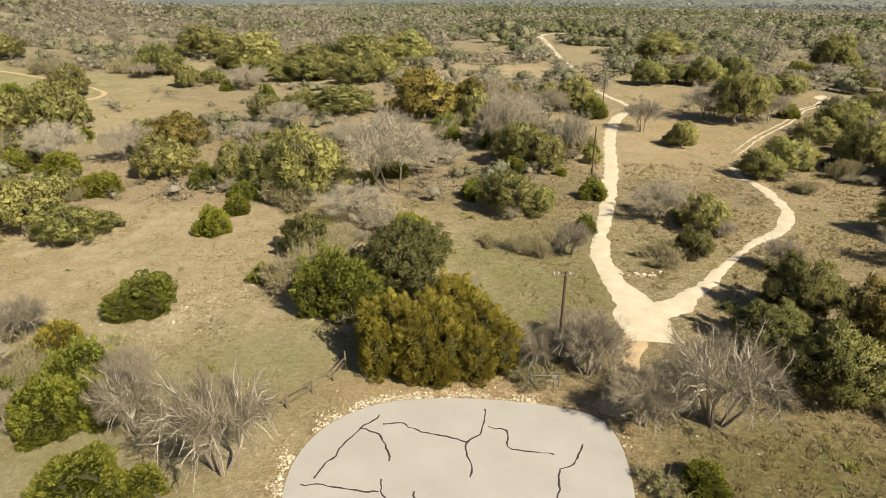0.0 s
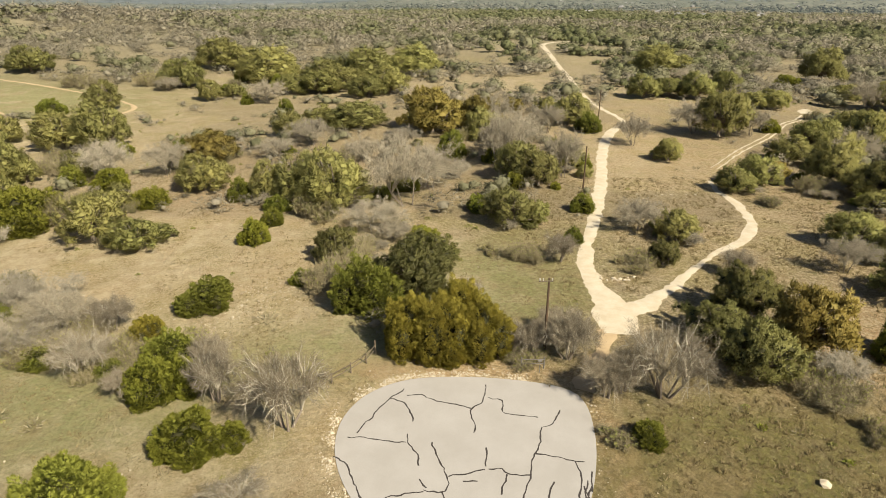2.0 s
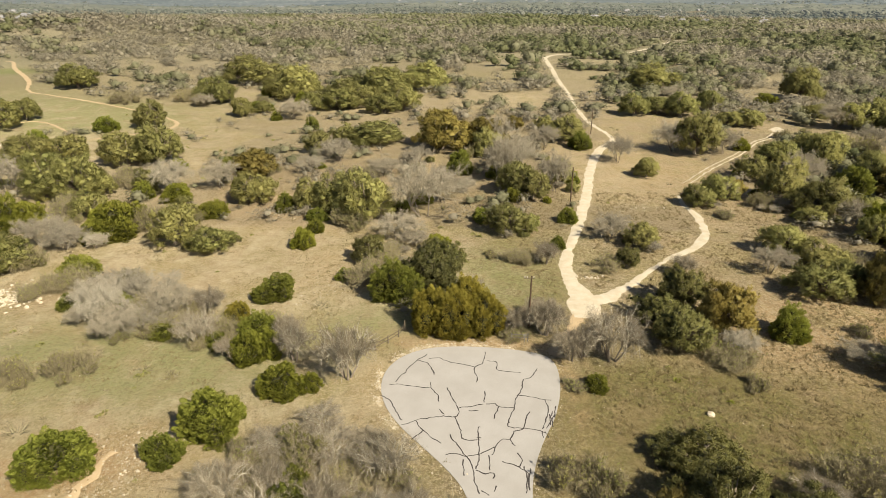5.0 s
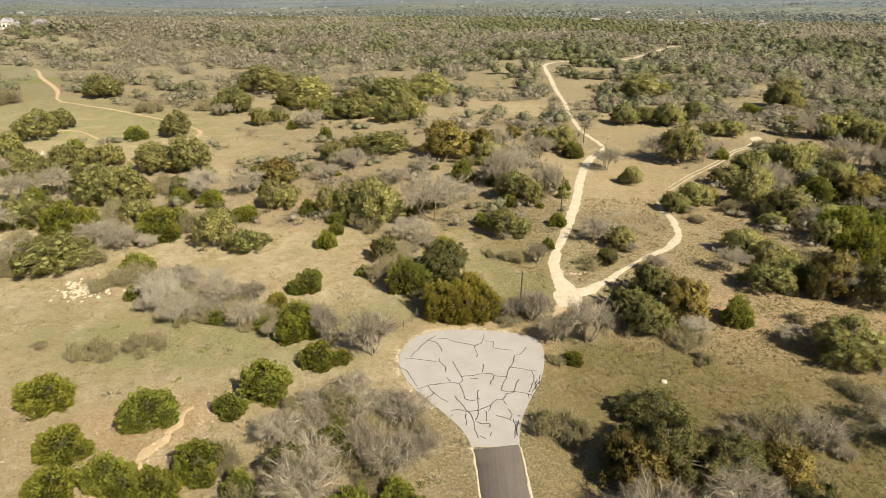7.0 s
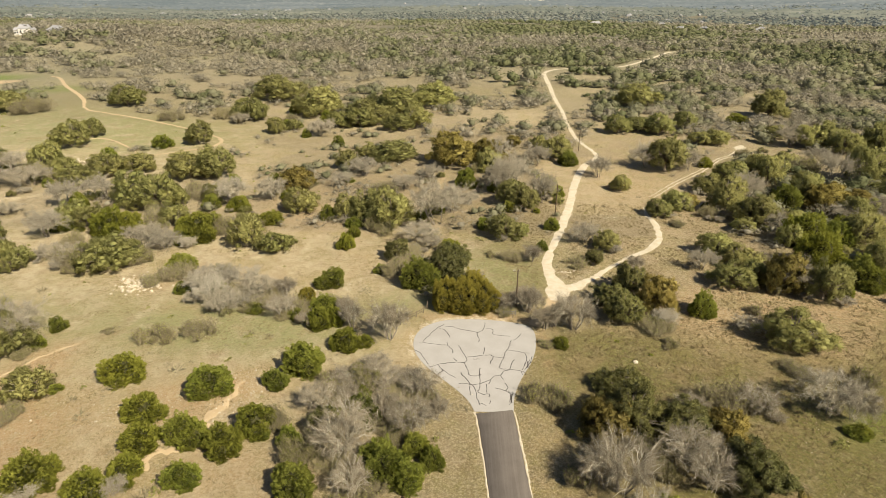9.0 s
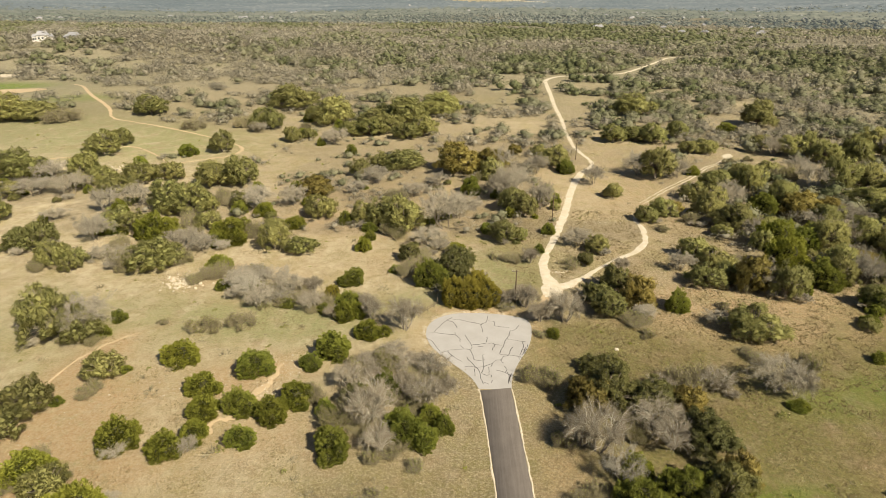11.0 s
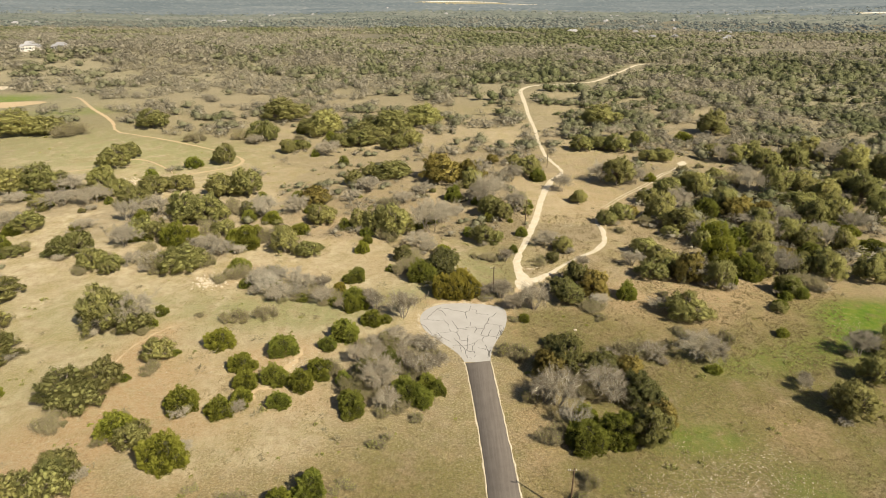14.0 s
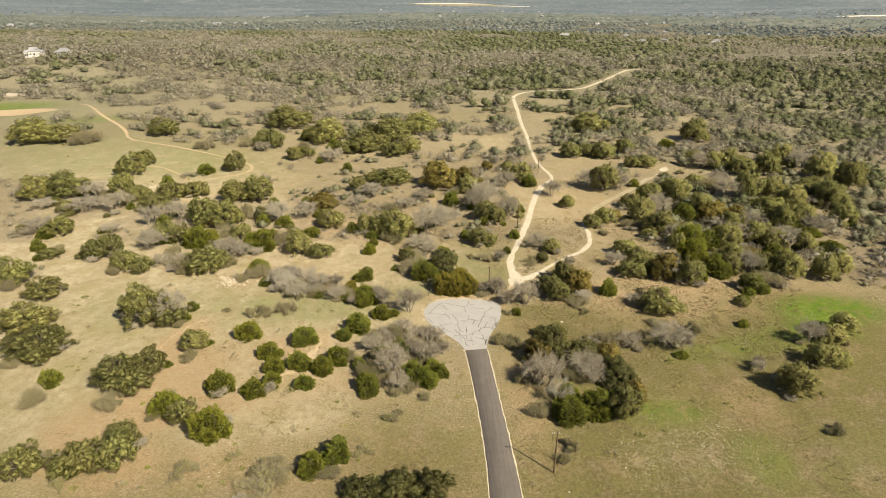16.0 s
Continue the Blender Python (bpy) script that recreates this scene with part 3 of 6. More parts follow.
crack((-1.8, 7.3), (-3.3, 7.8), (-5.7, 8.7), (-6.6, 9.4), (-8.1, 9.3))
crack((-0.1, 8.9), (1.2, 8.4), (1.2, 6.7), (2.7, 6.2), (4.4, 6.0))
crack((6.7, 6.9), (5.6, 5.0), (4.6, 4.4), (4.0, 2.2), (3.1, 0.3), (2.7, -1.5), (1.7, -4.5), (2.0, -5.1), (3.7, -5.3), (5.3, -5.8), (6.1, -6.1))
crack((3.5, 1.0), (5.0, 0.7), (6.7, 0.1), (7.5, -0.0))
crack((6.7, 0.1), (6.9, -1.6), (6.2, -4.0), (5.7, -5.4))
crack((4.5, -2.2), (3.8, -3.8), (3.4, -5.4), (2.3, -5.9), (1.7, -7.2))
crack((7.4, -2.7), (6.8, -4.1), (6.1, -5.3))
crack((5.5, -5.8), (5.6, -6.9))
crack((-1.6, -5.1), (-1.9, -5.7), (-2.0, -10.1), (-2.4, -11.9))
crack((-5.2, -6.5), (-4.4, -8.2), (-3.4, -9.9), (-2.7, -11.6), (-2.7, -13.3), (-2.1, -15.4))
crack((-5.7, -9.8), (-4.5, -9.6), (-3.4, -10.0), (-1.8, -9.5), (-0.2, -8.5))
crack((1.7, -7.3), (0.5, -7.4), (-0.5, -9.8))
crack((2.3, -9.4), (2.8, -10.6), (2.3, -11.6), (3.1, -12.4), (3.0, -14.7))
crack((0.5, -10.8), (2.3, -11.6))
crack((-2.4, -12.1), (-1.4, -12.6), (-0.6, -12.6), (-0.6, -13.3))
crack((-0.9, -9.8), (-0.9, -12.1))
crack((-9.3, -4.1), (-8.3, -5.9), (-6.2, -8.0))
crack((-9.7, -7.3), (-8.3, -5.9))
crack((-0.4, -14.3), (-0.6, -15.1))
crack((-3.7, -10.5), (-3.7, -12.9))
crack((-1.9, -14.9), (-1.2, -15.6))
crack((1.7, -7.2), (2.1, -8.3))
crack((7.3, -2.1), (6.9, -3.3), (6.7, -4.7))
crack((6.8, -2.7), (7.0, -3.9), (6.9, -5.0))
crack((2.8, -11.5), (2.9, -13.3), (2.6, -15.3))
crack((3.5, -11.8), (3.0, -13.6), (3.0, -14.9))
crack((7.9, -1.1), (7.3, -3.3))
crack((5.9, -5.8), (6.1, -6.9))
crack((-2.9, -2.2), (-1.7, -2.1))
crack((-2.1, -6.9), (-1.6, -7.0))


# ---- plants ----
rng = np.random.default_rng(5)


def unit(v):
    return v / np.maximum(np.linalg.norm(v, axis=-1, keepdims=True), 1e-6)


def blades(points, ways, length, width, n, wild):
    """n small pointed leaf sprays at each point, along its way."""
    p = np.repeat(points, n, 0)
    d = unit(np.repeat(ways, n, 0) + rng.normal(0, wild, (len(points) * n, 3)))
    side = unit(np.cross(d, rng.normal(0, 1, d.shape)))
    l = length * rng.uniform(0.6, 1.35, (len(p), 1))
    w = width * rng.uniform(0.6, 1.35, (len(p), 1))
    p = p + rng.normal(0, length * 0.3, p.shape)
    v = np.stack([p - side * w, p + side * w, p + d * l], 1).reshape(-1, 3)
    return v, np.arange(len(v)).reshape(-1, 3)


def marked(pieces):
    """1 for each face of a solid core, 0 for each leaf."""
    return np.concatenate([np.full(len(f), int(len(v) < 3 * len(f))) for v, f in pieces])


def facing(v, out):
    """Sprays (three corners each, in order) turned so that their upper sides face out."""
    t = v.reshape(-1, 3, 3)
    n = np.cross(t[:, 1] - t[:, 0], t[:, 2] - t[:, 0])
    flip = (n * out.reshape(-1, 3)).sum(1) < 0
    t[flip] = t[flip][:, (1, 0, 2)]
    return t.reshape(-1, 3)


def rounded(v, f, center, radii, soft=0.6):
    """Normals between those of the single sprays and those of the whole crown, for a soft leafy surface."""
    n = np.zeros(v.shape)
    fn = unit(np.cross(v[f[:, 1]] - v[f[:, 0]], v[f[:, 2]] - v[f[:, 0]]))
    for k in range(3):
        np.add.at(n, f[:, k], fn)
    return unit(unit(n) * (1 - soft) + unit((v - np.array(center)) / np.array(radii) ** 2) * soft)


def joined(pieces):
    vs, fs, k = [], [], 0
    for v, f in pieces:
        vs.append(v)
        fs.append(f + k)
        k += len(v)
    return np.concatenate(vs), np.concatenate(fs)


def ball(center, radii, detail=2, rough=0.15):
    bm = bmesh.new()
    bmesh.ops.create_icosphere(bm, subdivisions=max(detail, 1), radius=1.0)
    v = np.array([q.co[:] for q in bm.verts])
    f = np.array([[q.index for q in face.verts] for face in bm.faces])
    bm.free()
    v = v * (1 + rng.uniform(-rough, rough, (len(v), 1)))
    return v * np.array(radii) + np.array(center), f


def stem(a, b, ra, rb, sides=5):
    a, b = np.array(a, float), np.array(b, float)
    d = unit(b - a)
    u = unit(np.cross(d, (0.3, 0.9, 0.2)))
    w = np.cross(d, u)
    ang = np.arange(sides) * 2 * math.pi / sides
    ring = np.cos(ang)[:, None] * u + np.sin(ang)[:, None] * w
    v = np.concatenate([a + ring * ra, b + ring * rb])
    k = np.arange(sides)
    k2 = (k + 1) % sides
    f = np.concatenate([np.stack([k, k2, k2 + sides], 1), np.stack([k, k2 + sides, k + sides], 1)])
    return v, f


def extent(v):
    """The width and height that a crown really fills."""
    lo, hi = np.percentile(v, 1.5, 0), np.percentile(v, 98.5, 0)
    return float((hi - lo)[:2].mean()), float(hi[2])


def empty_thing(name, label, category):
    return tagged(new(name), label, category)


def fronds(at, axis, long, thick, n, ln, wd, wild=0.35, splay=0.7):
    """n small leaf sprays round each plume, which runs from at along axis."""
    m = len(at)
    u = unit(np.cross(axis, rng.normal(0, 1, axis.shape)))
    w = np.cross(axis, u)
    s = rng.beta(1.5, 1.1, (m, n, 1))
    a = rng.uniform(0, 2 * math.pi, (m, n, 1))
    radial = np.cos(a) * u[:, None] + np.sin(a) * w[:, None]
    rho = thick[:, None, None] * np.sqrt(np.clip(1 - ((s - 0.36) / 0.68) ** 2, 0.01, 1)) * rng.uniform(0.7, 1.12, (m, n, 1))
    p = at[:, None] + axis[:, None] * long[:, None, None] * s + radial * rho
    d = unit(axis[:, None] * (0.45 + 0.6 * s) + radial * splay * (1.15 - 0.7 * s) + rng.normal(0, wild, p.shape))
    side = unit(np.cross(d, radial + rng.normal(0, wild, p.shape)))
    l, w2 = ln * rng.uniform(0.6, 1.4, s.shape), wd * rng.uniform(0.6, 1.4, s.shape)
    v = facing(np.stack([p - side * w2, p + side * w2, p + d * l], 2).reshape(-1, 3), radial)
    return v, np.arange(len(v)).reshape(-1, 3)


def juniper_proto(material, size, seed, label, fine=1.0, tall=0.85, sides=5, peak=0.62):
    """A cedar of about that width: rounded domes of dense feathery plumes to the ground, tips up and out, round a core
    coloured dark for inner shade.
    """
    global rng
    rng = np.random.default_rng(seed)
    thing = empty_thing("juniper", label, "juniper")
    r, h = size / 2, size * tall
    domes = [(0.0, 0.0, r * 0.64, h)]
    for k in range(sides):
        a, q = k * 2 * math.pi / sides + rng.uniform(-0.5, 0.5), r * rng.uniform(0.40, 0.64)
        domes.append((q * math.cos(a), q * math.sin(a), r * rng.uniform(0.32, 0.52), h * rng.uniform(peak - 0.18, peak + 0.30)))
    pieces, at, axis, long = [], [], [], []
    for cx, cy, rs, hs in domes:
        n = int(24 + 150 * (rs / r) ** 1.6)
        for k in range(n):
            z = 1 - 1.62 * (k + rng.uniform(0, 1)) / n
            a = k * 2.399 + rng.uniform(-0.4, 0.4)
            q = math.sqrt(max(1 - z * z, 0.01))
            d = np.array((q * math.cos(a), q * math.sin(a), z))
            swell = rng.uniform(0.82, 1.14) + 0.22 * noise.noise((d[0] * 2.2 + seed, d[1] * 2.2 + cx, d[2] * 2.2))
            tip = np.array((cx, cy, hs * 0.40)) + d * np.array((rs, rs, hs * 0.60)) * swell
            if tip[2] < 0.05 or any(((tip[0] - x2) / r2) ** 2 + ((tip[1] - y2) / r2) ** 2 + ((tip[2] - h2 * 0.4) / (h2 * 0.6)) ** 2 < 0.62 for x2, y2, r2, h2 in domes if (x2, y2) != (cx, cy)):
                continue
            way = unit(np.array((d[0], d[1], max(d[2], 0) * 0.9 + 0.55)) + rng.normal(0, 0.16, 3))
            l = r * rng.uniform(0.22, 0.40)
            at.append(tip - way * l), axis.append(way), long.append(l)
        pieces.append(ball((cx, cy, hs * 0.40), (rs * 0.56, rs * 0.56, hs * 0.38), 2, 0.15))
    at, axis, long = np.array(at), np.array(axis), np.array(long)
    thick = long * rng.uniform(0.26, 0.38, len(long))
    ln, wd = 0.23 * fine + 0.006 * size, 0.044 * fine + 0.001 * size
    n = int(2 * math.pi * float((long * thick).mean()) * 0.62 / (ln * wd))
    pieces.append(fronds(at, axis, long, thick, min(max(n, 14), 260), ln, wd, 0.3, 0.6))
    v, f = joined(pieces)
    v[:, 2] = np.maximum(v[:, 2], 0.03)
    data_part("trunk", mesh_from("trunk", *stem((0, 0, -0.2), (0, 0, h * 0.5), 0.035 * size, 0.02 * size), M_BARK), thing)
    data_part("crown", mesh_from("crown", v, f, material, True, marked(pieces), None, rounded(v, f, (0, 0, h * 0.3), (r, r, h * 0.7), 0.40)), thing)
    return (thing, *extent(v))


def oak_proto(material, size, seed, label, name="live_oak", fine=1.0, tall=0.64, cover=0.62, core=1):
    """An uneven crown of leafy boughs, each a cluster of small sprays, hung round a forked trunk, with gaps between."""
    global rng
    rng = np.random.default_rng(seed)
    thing = empty_thing(name, label, "oak tree")
    r, h = size / 2, size * tall
    fork = h * 0.28
    wood = [stem((0, 0, -0.2), (0.1, 0, fork), 0.034 * size, 0.027 * size, 7)]
    n = int(60 + size * 3)
    lobes = []
    for k in range(n):
        z = 1 - 1.25 * (k + 0.5) / n
        a = k * 2.399 + rng.uniform(-0.6, 0.6)
        q = math.sqrt(max(1 - z * z, 0.05))
        d = np.array((q * math.cos(a), q * math.sin(a), z))
        swell = 0.74 + 0.44 * noise.noise((d[0] * 1.3 + seed, d[1] * 1.3, d[2] * 1.3)) + rng.uniform(-0.2, 0.14)
        lr = r * rng.uniform(0.11, 0.19)
        c = d * np.array((r, r, h * 0.62)) * swell + np.array((0, 0, h * 0.34))
        c[2] = max(c[2], lr * 0.6)
        lobes.append((c, lr, rng.uniform(0.55, 0.85)))
    pieces, boughs, at, axis, long = [], [], [], [], []
    for c, lr, squash in lobes:
        boughs.append(stem((0, 0, fork * rng.uniform(0.5, 1)), c, 0.012 * size, 0.004 * size, 3))
        rad = np.array((lr, lr, lr * squash))
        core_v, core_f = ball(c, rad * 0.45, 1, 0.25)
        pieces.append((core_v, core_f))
        for j in range(6):
            d = unit(rng.normal(0, 1, 3) + np.array((0, 0, 0.45)))
            tip = c + d * rad * rng.uniform(0.85, 1.2)
            if any((((tip - c2) / (l2 * np.array((1, 1, s2)))) ** 2).sum() < 0.55 for c2, l2, s2 in lobes if c2 is not c):
                continue
            way = unit(d * 0.7 + (c - np.array((0, 0, h * 0.2))) / r * 0.6 + np.array((0, 0, 0.55)) + rng.normal(0, 0.25, 3))
            l = lr * rng.uniform(0.9, 1.6)
            at.append(tip - way * l), axis.append(way), long.append(l)
    at, axis, long = np.array(at), np.array(axis), np.array(long)
    thick = long * rng.uniform(0.24, 0.42, len(long))
    ln, wd = 0.20 * fine + 0.007 * size, 0.040 * fine + 0.0012 * size
    m = int(2 * math.pi * float((long * thick).mean()) * cover / (ln * wd))
    leaves, faces = fronds(at, axis, long, thick, min(max(m, 8), 320), ln, wd, 0.55, 0.9)
    pieces.append((leaves + np.repeat(rng.normal(0, 0.010 * size, (len(faces), 3)), 3, 0), faces))
    v, f = joined(wood)
    data_part("trunk", mesh_from("trunk", v, f, M_BARK), thing)
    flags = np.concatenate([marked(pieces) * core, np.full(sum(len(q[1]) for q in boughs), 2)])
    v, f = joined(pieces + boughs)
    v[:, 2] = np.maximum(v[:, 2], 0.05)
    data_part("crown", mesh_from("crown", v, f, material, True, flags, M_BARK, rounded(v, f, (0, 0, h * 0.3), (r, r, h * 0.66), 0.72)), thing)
    return (thing, *extent(v))


def golden_proto(material, size, seed, label, fine=1.0, tall=0.95):
    return juniper_proto(material, size, seed, label, fine, tall, 9, 0.66)


def bare_proto(wood_material, twig_material, size, seed, label, name="bare_tree", category="bare tree", limbs=30, tall=0.66, hair=4200, thin=1.0, stout=1.0):
    """A leafless tree: crooked limbs that fan and fork from a short trunk into a wide uneven dome of fine twigs."""
    global rng
    rng = np.random.default_rng(seed)
    thing = empty_thing(name, label, category)
    r, h = size / 2, size * tall
    trunks, wood, at, ways, forks = [], [], [], [], []
    for k in range(rng.integers(3, 6)):
        a = rng.uniform(0, 2 * math.pi)
        foot = np.array((0.05 * size * math.cos(a), 0.05 * size * math.sin(a), -0.15))
        knee = np.array((0.16 * size * math.cos(a) * rng.uniform(0.4, 1.3), 0.16 * size * math.sin(a) * rng.uniform(0.4, 1.3), h * rng.uniform(0.20, 0.38)))
        trunks.append(stem(foot, knee, 0.013 * size * stout, 0.009 * size * stout, 6))
        forks.append(knee)

    def limb(start, tip, rad, steps, sides, crook, arch=0.0):
        pts, sway = [start], np.zeros(3)
        for i in range(1, steps + 1):
            q = i / steps
            sway = sway * 0.75 + rng.normal(0, crook, 3) * 0.6 + np.array((0, 0, crook * 0.25))
            pts.append(start + (tip - start) * q + sway * math.sin(math.pi * min(q, 0.9)) + np.array((0, 0, arch * math.sin(math.pi * q))))
        for i in range(steps):
            wood.append(stem(pts[i], pts[i + 1], rad * (1 - 0.85 * i / steps), rad * (1 - 0.85 * (i + 1) / steps), sides))
        return pts

    each = max(2, hair // (limbs * 5 * 4))
    for k in range(limbs):
        z = 1 - 1.12 * (k + rng.uniform(0.2, 0.8)) / limbs
        a = k * 2.399 + rng.uniform(-0.5, 0.5)
        q = math.sqrt(max(1 - z * z, 0.02))
        d = np.array((q * math.cos(a), q * math.sin(a), z))
        swell = rng.uniform(0.66, 1.04) + 0.34 * noise.noise((d[0] * 1.7, d[1] * 1.7, seed * 0.7))
        tip = np.array((d[0] * r * swell, d[1] * r * swell, max(h * 0.34 + d[2] * h * 0.64 * swell, 0.08 * h)))
        start = min(forks, key=lambda g: np.linalg.norm((g - tip)[:2]) + rng.uniform(0, 0.3) * r)
        pts = limb(start, tip, 0.0080 * size * stout * rng.uniform(0.4, 1.2), 6, 4, 0.036 * size, 0.30 * h * (1 - z))
        for j in range(5):
            i = rng.integers(2, 6)
            p = pts[i]
            way = unit(unit(tip - start) + rng.normal(0, 0.62, 3))
            end = p + way * r * rng.uniform(0.20, 0.42)
            end[2] = max(end[2], 0.05 * h)
            sub = limb(p, end, 0.0036 * size * stout, 3, 3, 0.024 * size)
            for s in rng.uniform(0.15, 1.0, each):
                i2 = min(int(s * 3), 2)
                at.append(sub[i2] + (sub[i2 + 1] - sub[i2]) * (s * 3 - i2))
                ways.append(unit(way + unit(end - np.array((0, 0, h * 0.2))) * 0.6))
    tv, tf = blades(np.array(at), np.array(ways), 0.042 * size + 0.20, (0.011 + 0.0010 * size) * thin, 4, 0.95)
    tv[:, 2] = np.maximum(tv[:, 2], 0.03)
    v, f = joined(trunks + wood)
    grey = np.arange(len(f)) < sum(len(q[1]) for q in trunks)
    data_part("trunk", mesh_from("trunk", v, f, wood_material, False, grey * 2, M_BARK), thing)
    data_part("crown", mesh_from("crown", tv, tf, twig_material), thing)
    return (thing, *extent(tv))


def scrub_proto(twig_material, leaf, size, seed, label, leafy=0.35):
    """A ragged thicket: several tufts of thin stems of uneven height, with sparse leaves."""
    global rng
    rng = np.random.default_rng(seed)
    thing = empty_thing("scrub", label, "shrub")
    r, h = size / 2, size * 0.5
    foot, lean, rise = [], [], []
    for k in range(5 + int(size * 0.8)):
        a, q = rng.uniform(0, 2 * math.pi), r * math.sqrt(rng.uniform(0, 0.62))
        tuft, tall = r * rng.uniform(0.14, 0.30), h * rng.uniform(0.42, 1.0) * (1 - 0.3 * q / r)
        for j in range(int(9 + 2.2 * size)):
            o = rng.normal(0, 0.5, 2) * tuft
            foot.append((q * math.cos(a) + o[0] * 0.6, q * math.sin(a) + o[1] * 0.6, 0.0))
            lean.append((o[0] / tuft * 0.55, o[1] / tuft * 0.55, 1.0))
            rise.append(tall * rng.uniform(0.6, 1.0))
    p, d, top = np.array(foot), unit(np.array(lean) + rng.normal(0, 0.15, (len(foot), 3))), np.array(rise)[:, None]
    top = p + d * top
    pieces = [blades(p, d, h * 0.7, 0.016, 1, 0.05)]
    for s in (0.3, 0.5, 0.7, 0.9):
        pieces.append(blades(p + (top - p) * s, d, 0.26 + 0.035 * size, 0.011 + 0.0016 * size, 9, 0.8))
    v, f = joined(pieces)
    v[:, 2] = np.maximum(v[:, 2], -0.05)
    fills = extent(v)
    data_part("crown", mesh_from("crown", v, f, twig_material), thing)
    k = rng.random(len(p)) < leafy
    if k.any():
        v, f = blades(np.concatenate([top[k], (p + (top - p) * 0.7)[k]]), np.concatenate([d[k], d[k]]), 0.17, 0.06, 9, 1.0)
        v[:, 2] = np.maximum(v[:, 2], 0.02)
        data_part("foliage", mesh_from("foliage", v, f, leaf), thing)
    return (thing, *fills)


L_DARK = "dense dark green juniper bush rooted in dry grass"
L_BRIGHT = "bright yellow-green juniper bush rooted in dry grass"
L_GOLD = "tall golden-olive juniper heavy with pollen cones"
L_OAK = "broad grey-green live oak with a dense crown"
L_RUSSET = "oak with russet and yellow winter leaves"
L_BARE = "leafless grey-brown tree with fine pale twigs"
L_SCRUB = "low grey-brown thorny scrub with few leaves"
L_LEAFY = "low olive-green shrub with thin grey stems"
L_PALE = "low leafless thicket with whitish twigs"
dark_juniper = [juniper_proto(M_JUNIPER, s, 10 + k, L_DARK, 1.25) for k, s in enumerate((3.2, 3.4, 5.5, 5.8, 8.0))]
bright_juniper = [juniper_proto(M_BRIGHT, s, 20 + k, L_BRIGHT, 1.25, 0.78) for k, s in enumerate((4.0, 5.5, 6.0, 8.0))]
golden_juniper = [golden_proto(M_GOLDEN, s, 30 + k, L_GOLD, 1.2) for k, s in enumerate((5.0, 7.0, 7.5))]
live_oak = [oak_proto(M_OAK, s, 40 + k, L_OAK, "live_oak", 1.5 + 0.02 * s, cover=0.38, core=0) for k, s in enumerate((5.0, 5.5, 8.0, 8.5, 12.0, 12.5, 17.0, 24.0))]
mid_oak = [oak_proto(M_OAK, s, 44 + k, L_OAK, "live_oak", 0.95 + 0.015 * s, cover=0.36, core=0) for k, s in enumerate((6.0, 9.0, 12.5, 16.0))]
near_oak = [oak_proto(M_GREENOAK, s, 140 + k, L_OAK, "live_oak", 0.75) for k, s in enumerate((6.0, 6.2, 9.0, 9.3))]
near_dark = [juniper_proto(M_JUNIPER, s, 110 + k, L_DARK, 0.72) for k, s in enumerate((3.5, 5.0, 5.5, 7.5))]
near_bright = [juniper_proto(M_BRIGHT, s, 120 + k, L_BRIGHT, 0.75, 0.78) for k, s in enumerate((5.0, 5.4, 7.0))]
near_golden = [golden_proto(M_GOLDEN, s, 130 + k, L_GOLD, 0.75) for k, s in enumerate((5.5, 7.0, 8.0))]
russet_oak = [oak_proto(M_RUSSET, s, 50 + k, L_RUSSET, "russet_oak", 1.2, core=0) for k, s in enumerate((6.0, 9.0, 12.0))]
bare_tree = [bare_proto(M_BARE, M_TWIG, s, 60 + k, L_BARE, hair=min(15000, 1900 * int(s)), thin=0.75, limbs=40, stout=0.62) for k, s in enumerate((4.0, 7.0, 7.5, 10.0, 13.0))]
near_bare = [bare_proto(M_BARE, M_BROWNTWIG, s, 160 + k, L_BARE, hair=15000, thin=0.50, limbs=56, stout=1.35) for k, s in enumerate((5.0, 7.5, 9.0))]
grey_scrub = [scrub_proto(M_SCRUB, M_OAK, s, 70 + k, L_SCRUB) for k, s in enumerate((3.0, 3.2, 4.5, 4.7, 6.5, 9.0))]
leafy_scrub = [scrub_proto(M_SCRUB, M_GREENOAK, s, 90 + k, L_LEAFY, 1.0) for k, s in enumerate((2.5, 3.5, 5.0))]
pale_scrub = [bare_proto(M_PALE, M_PALE, s, 80 + k, L_PALE, "pale_thicket", "shrub", 36, 0.5, 7000, 0.8, 0.7) for k, s in enumerate((5.0, 7.5))]
PROTOS = dark_juniper + bright_juniper + golden_juniper + live_oak + near_oak + near_dark + near_bright + near_golden + russet_oak + bare_tree + near_bare + grey_scrub + leafy_scrub + pale_scrub + mid_oak
PLANTED = []
dice = random.Random(11)
GROUP = {id(dark_juniper): "dark junipers", id(bright_juniper): "bright junipers", id(golden_juniper): "golden junipers", id(live_oak): "live oaks",
         id(russet_oak): "russet oaks", id(bare_tree): "bare trees", id(grey_scrub): "grey scrub", id(pale_scrub): "pale thickets", id(leafy_scrub): "leafy scrub"}


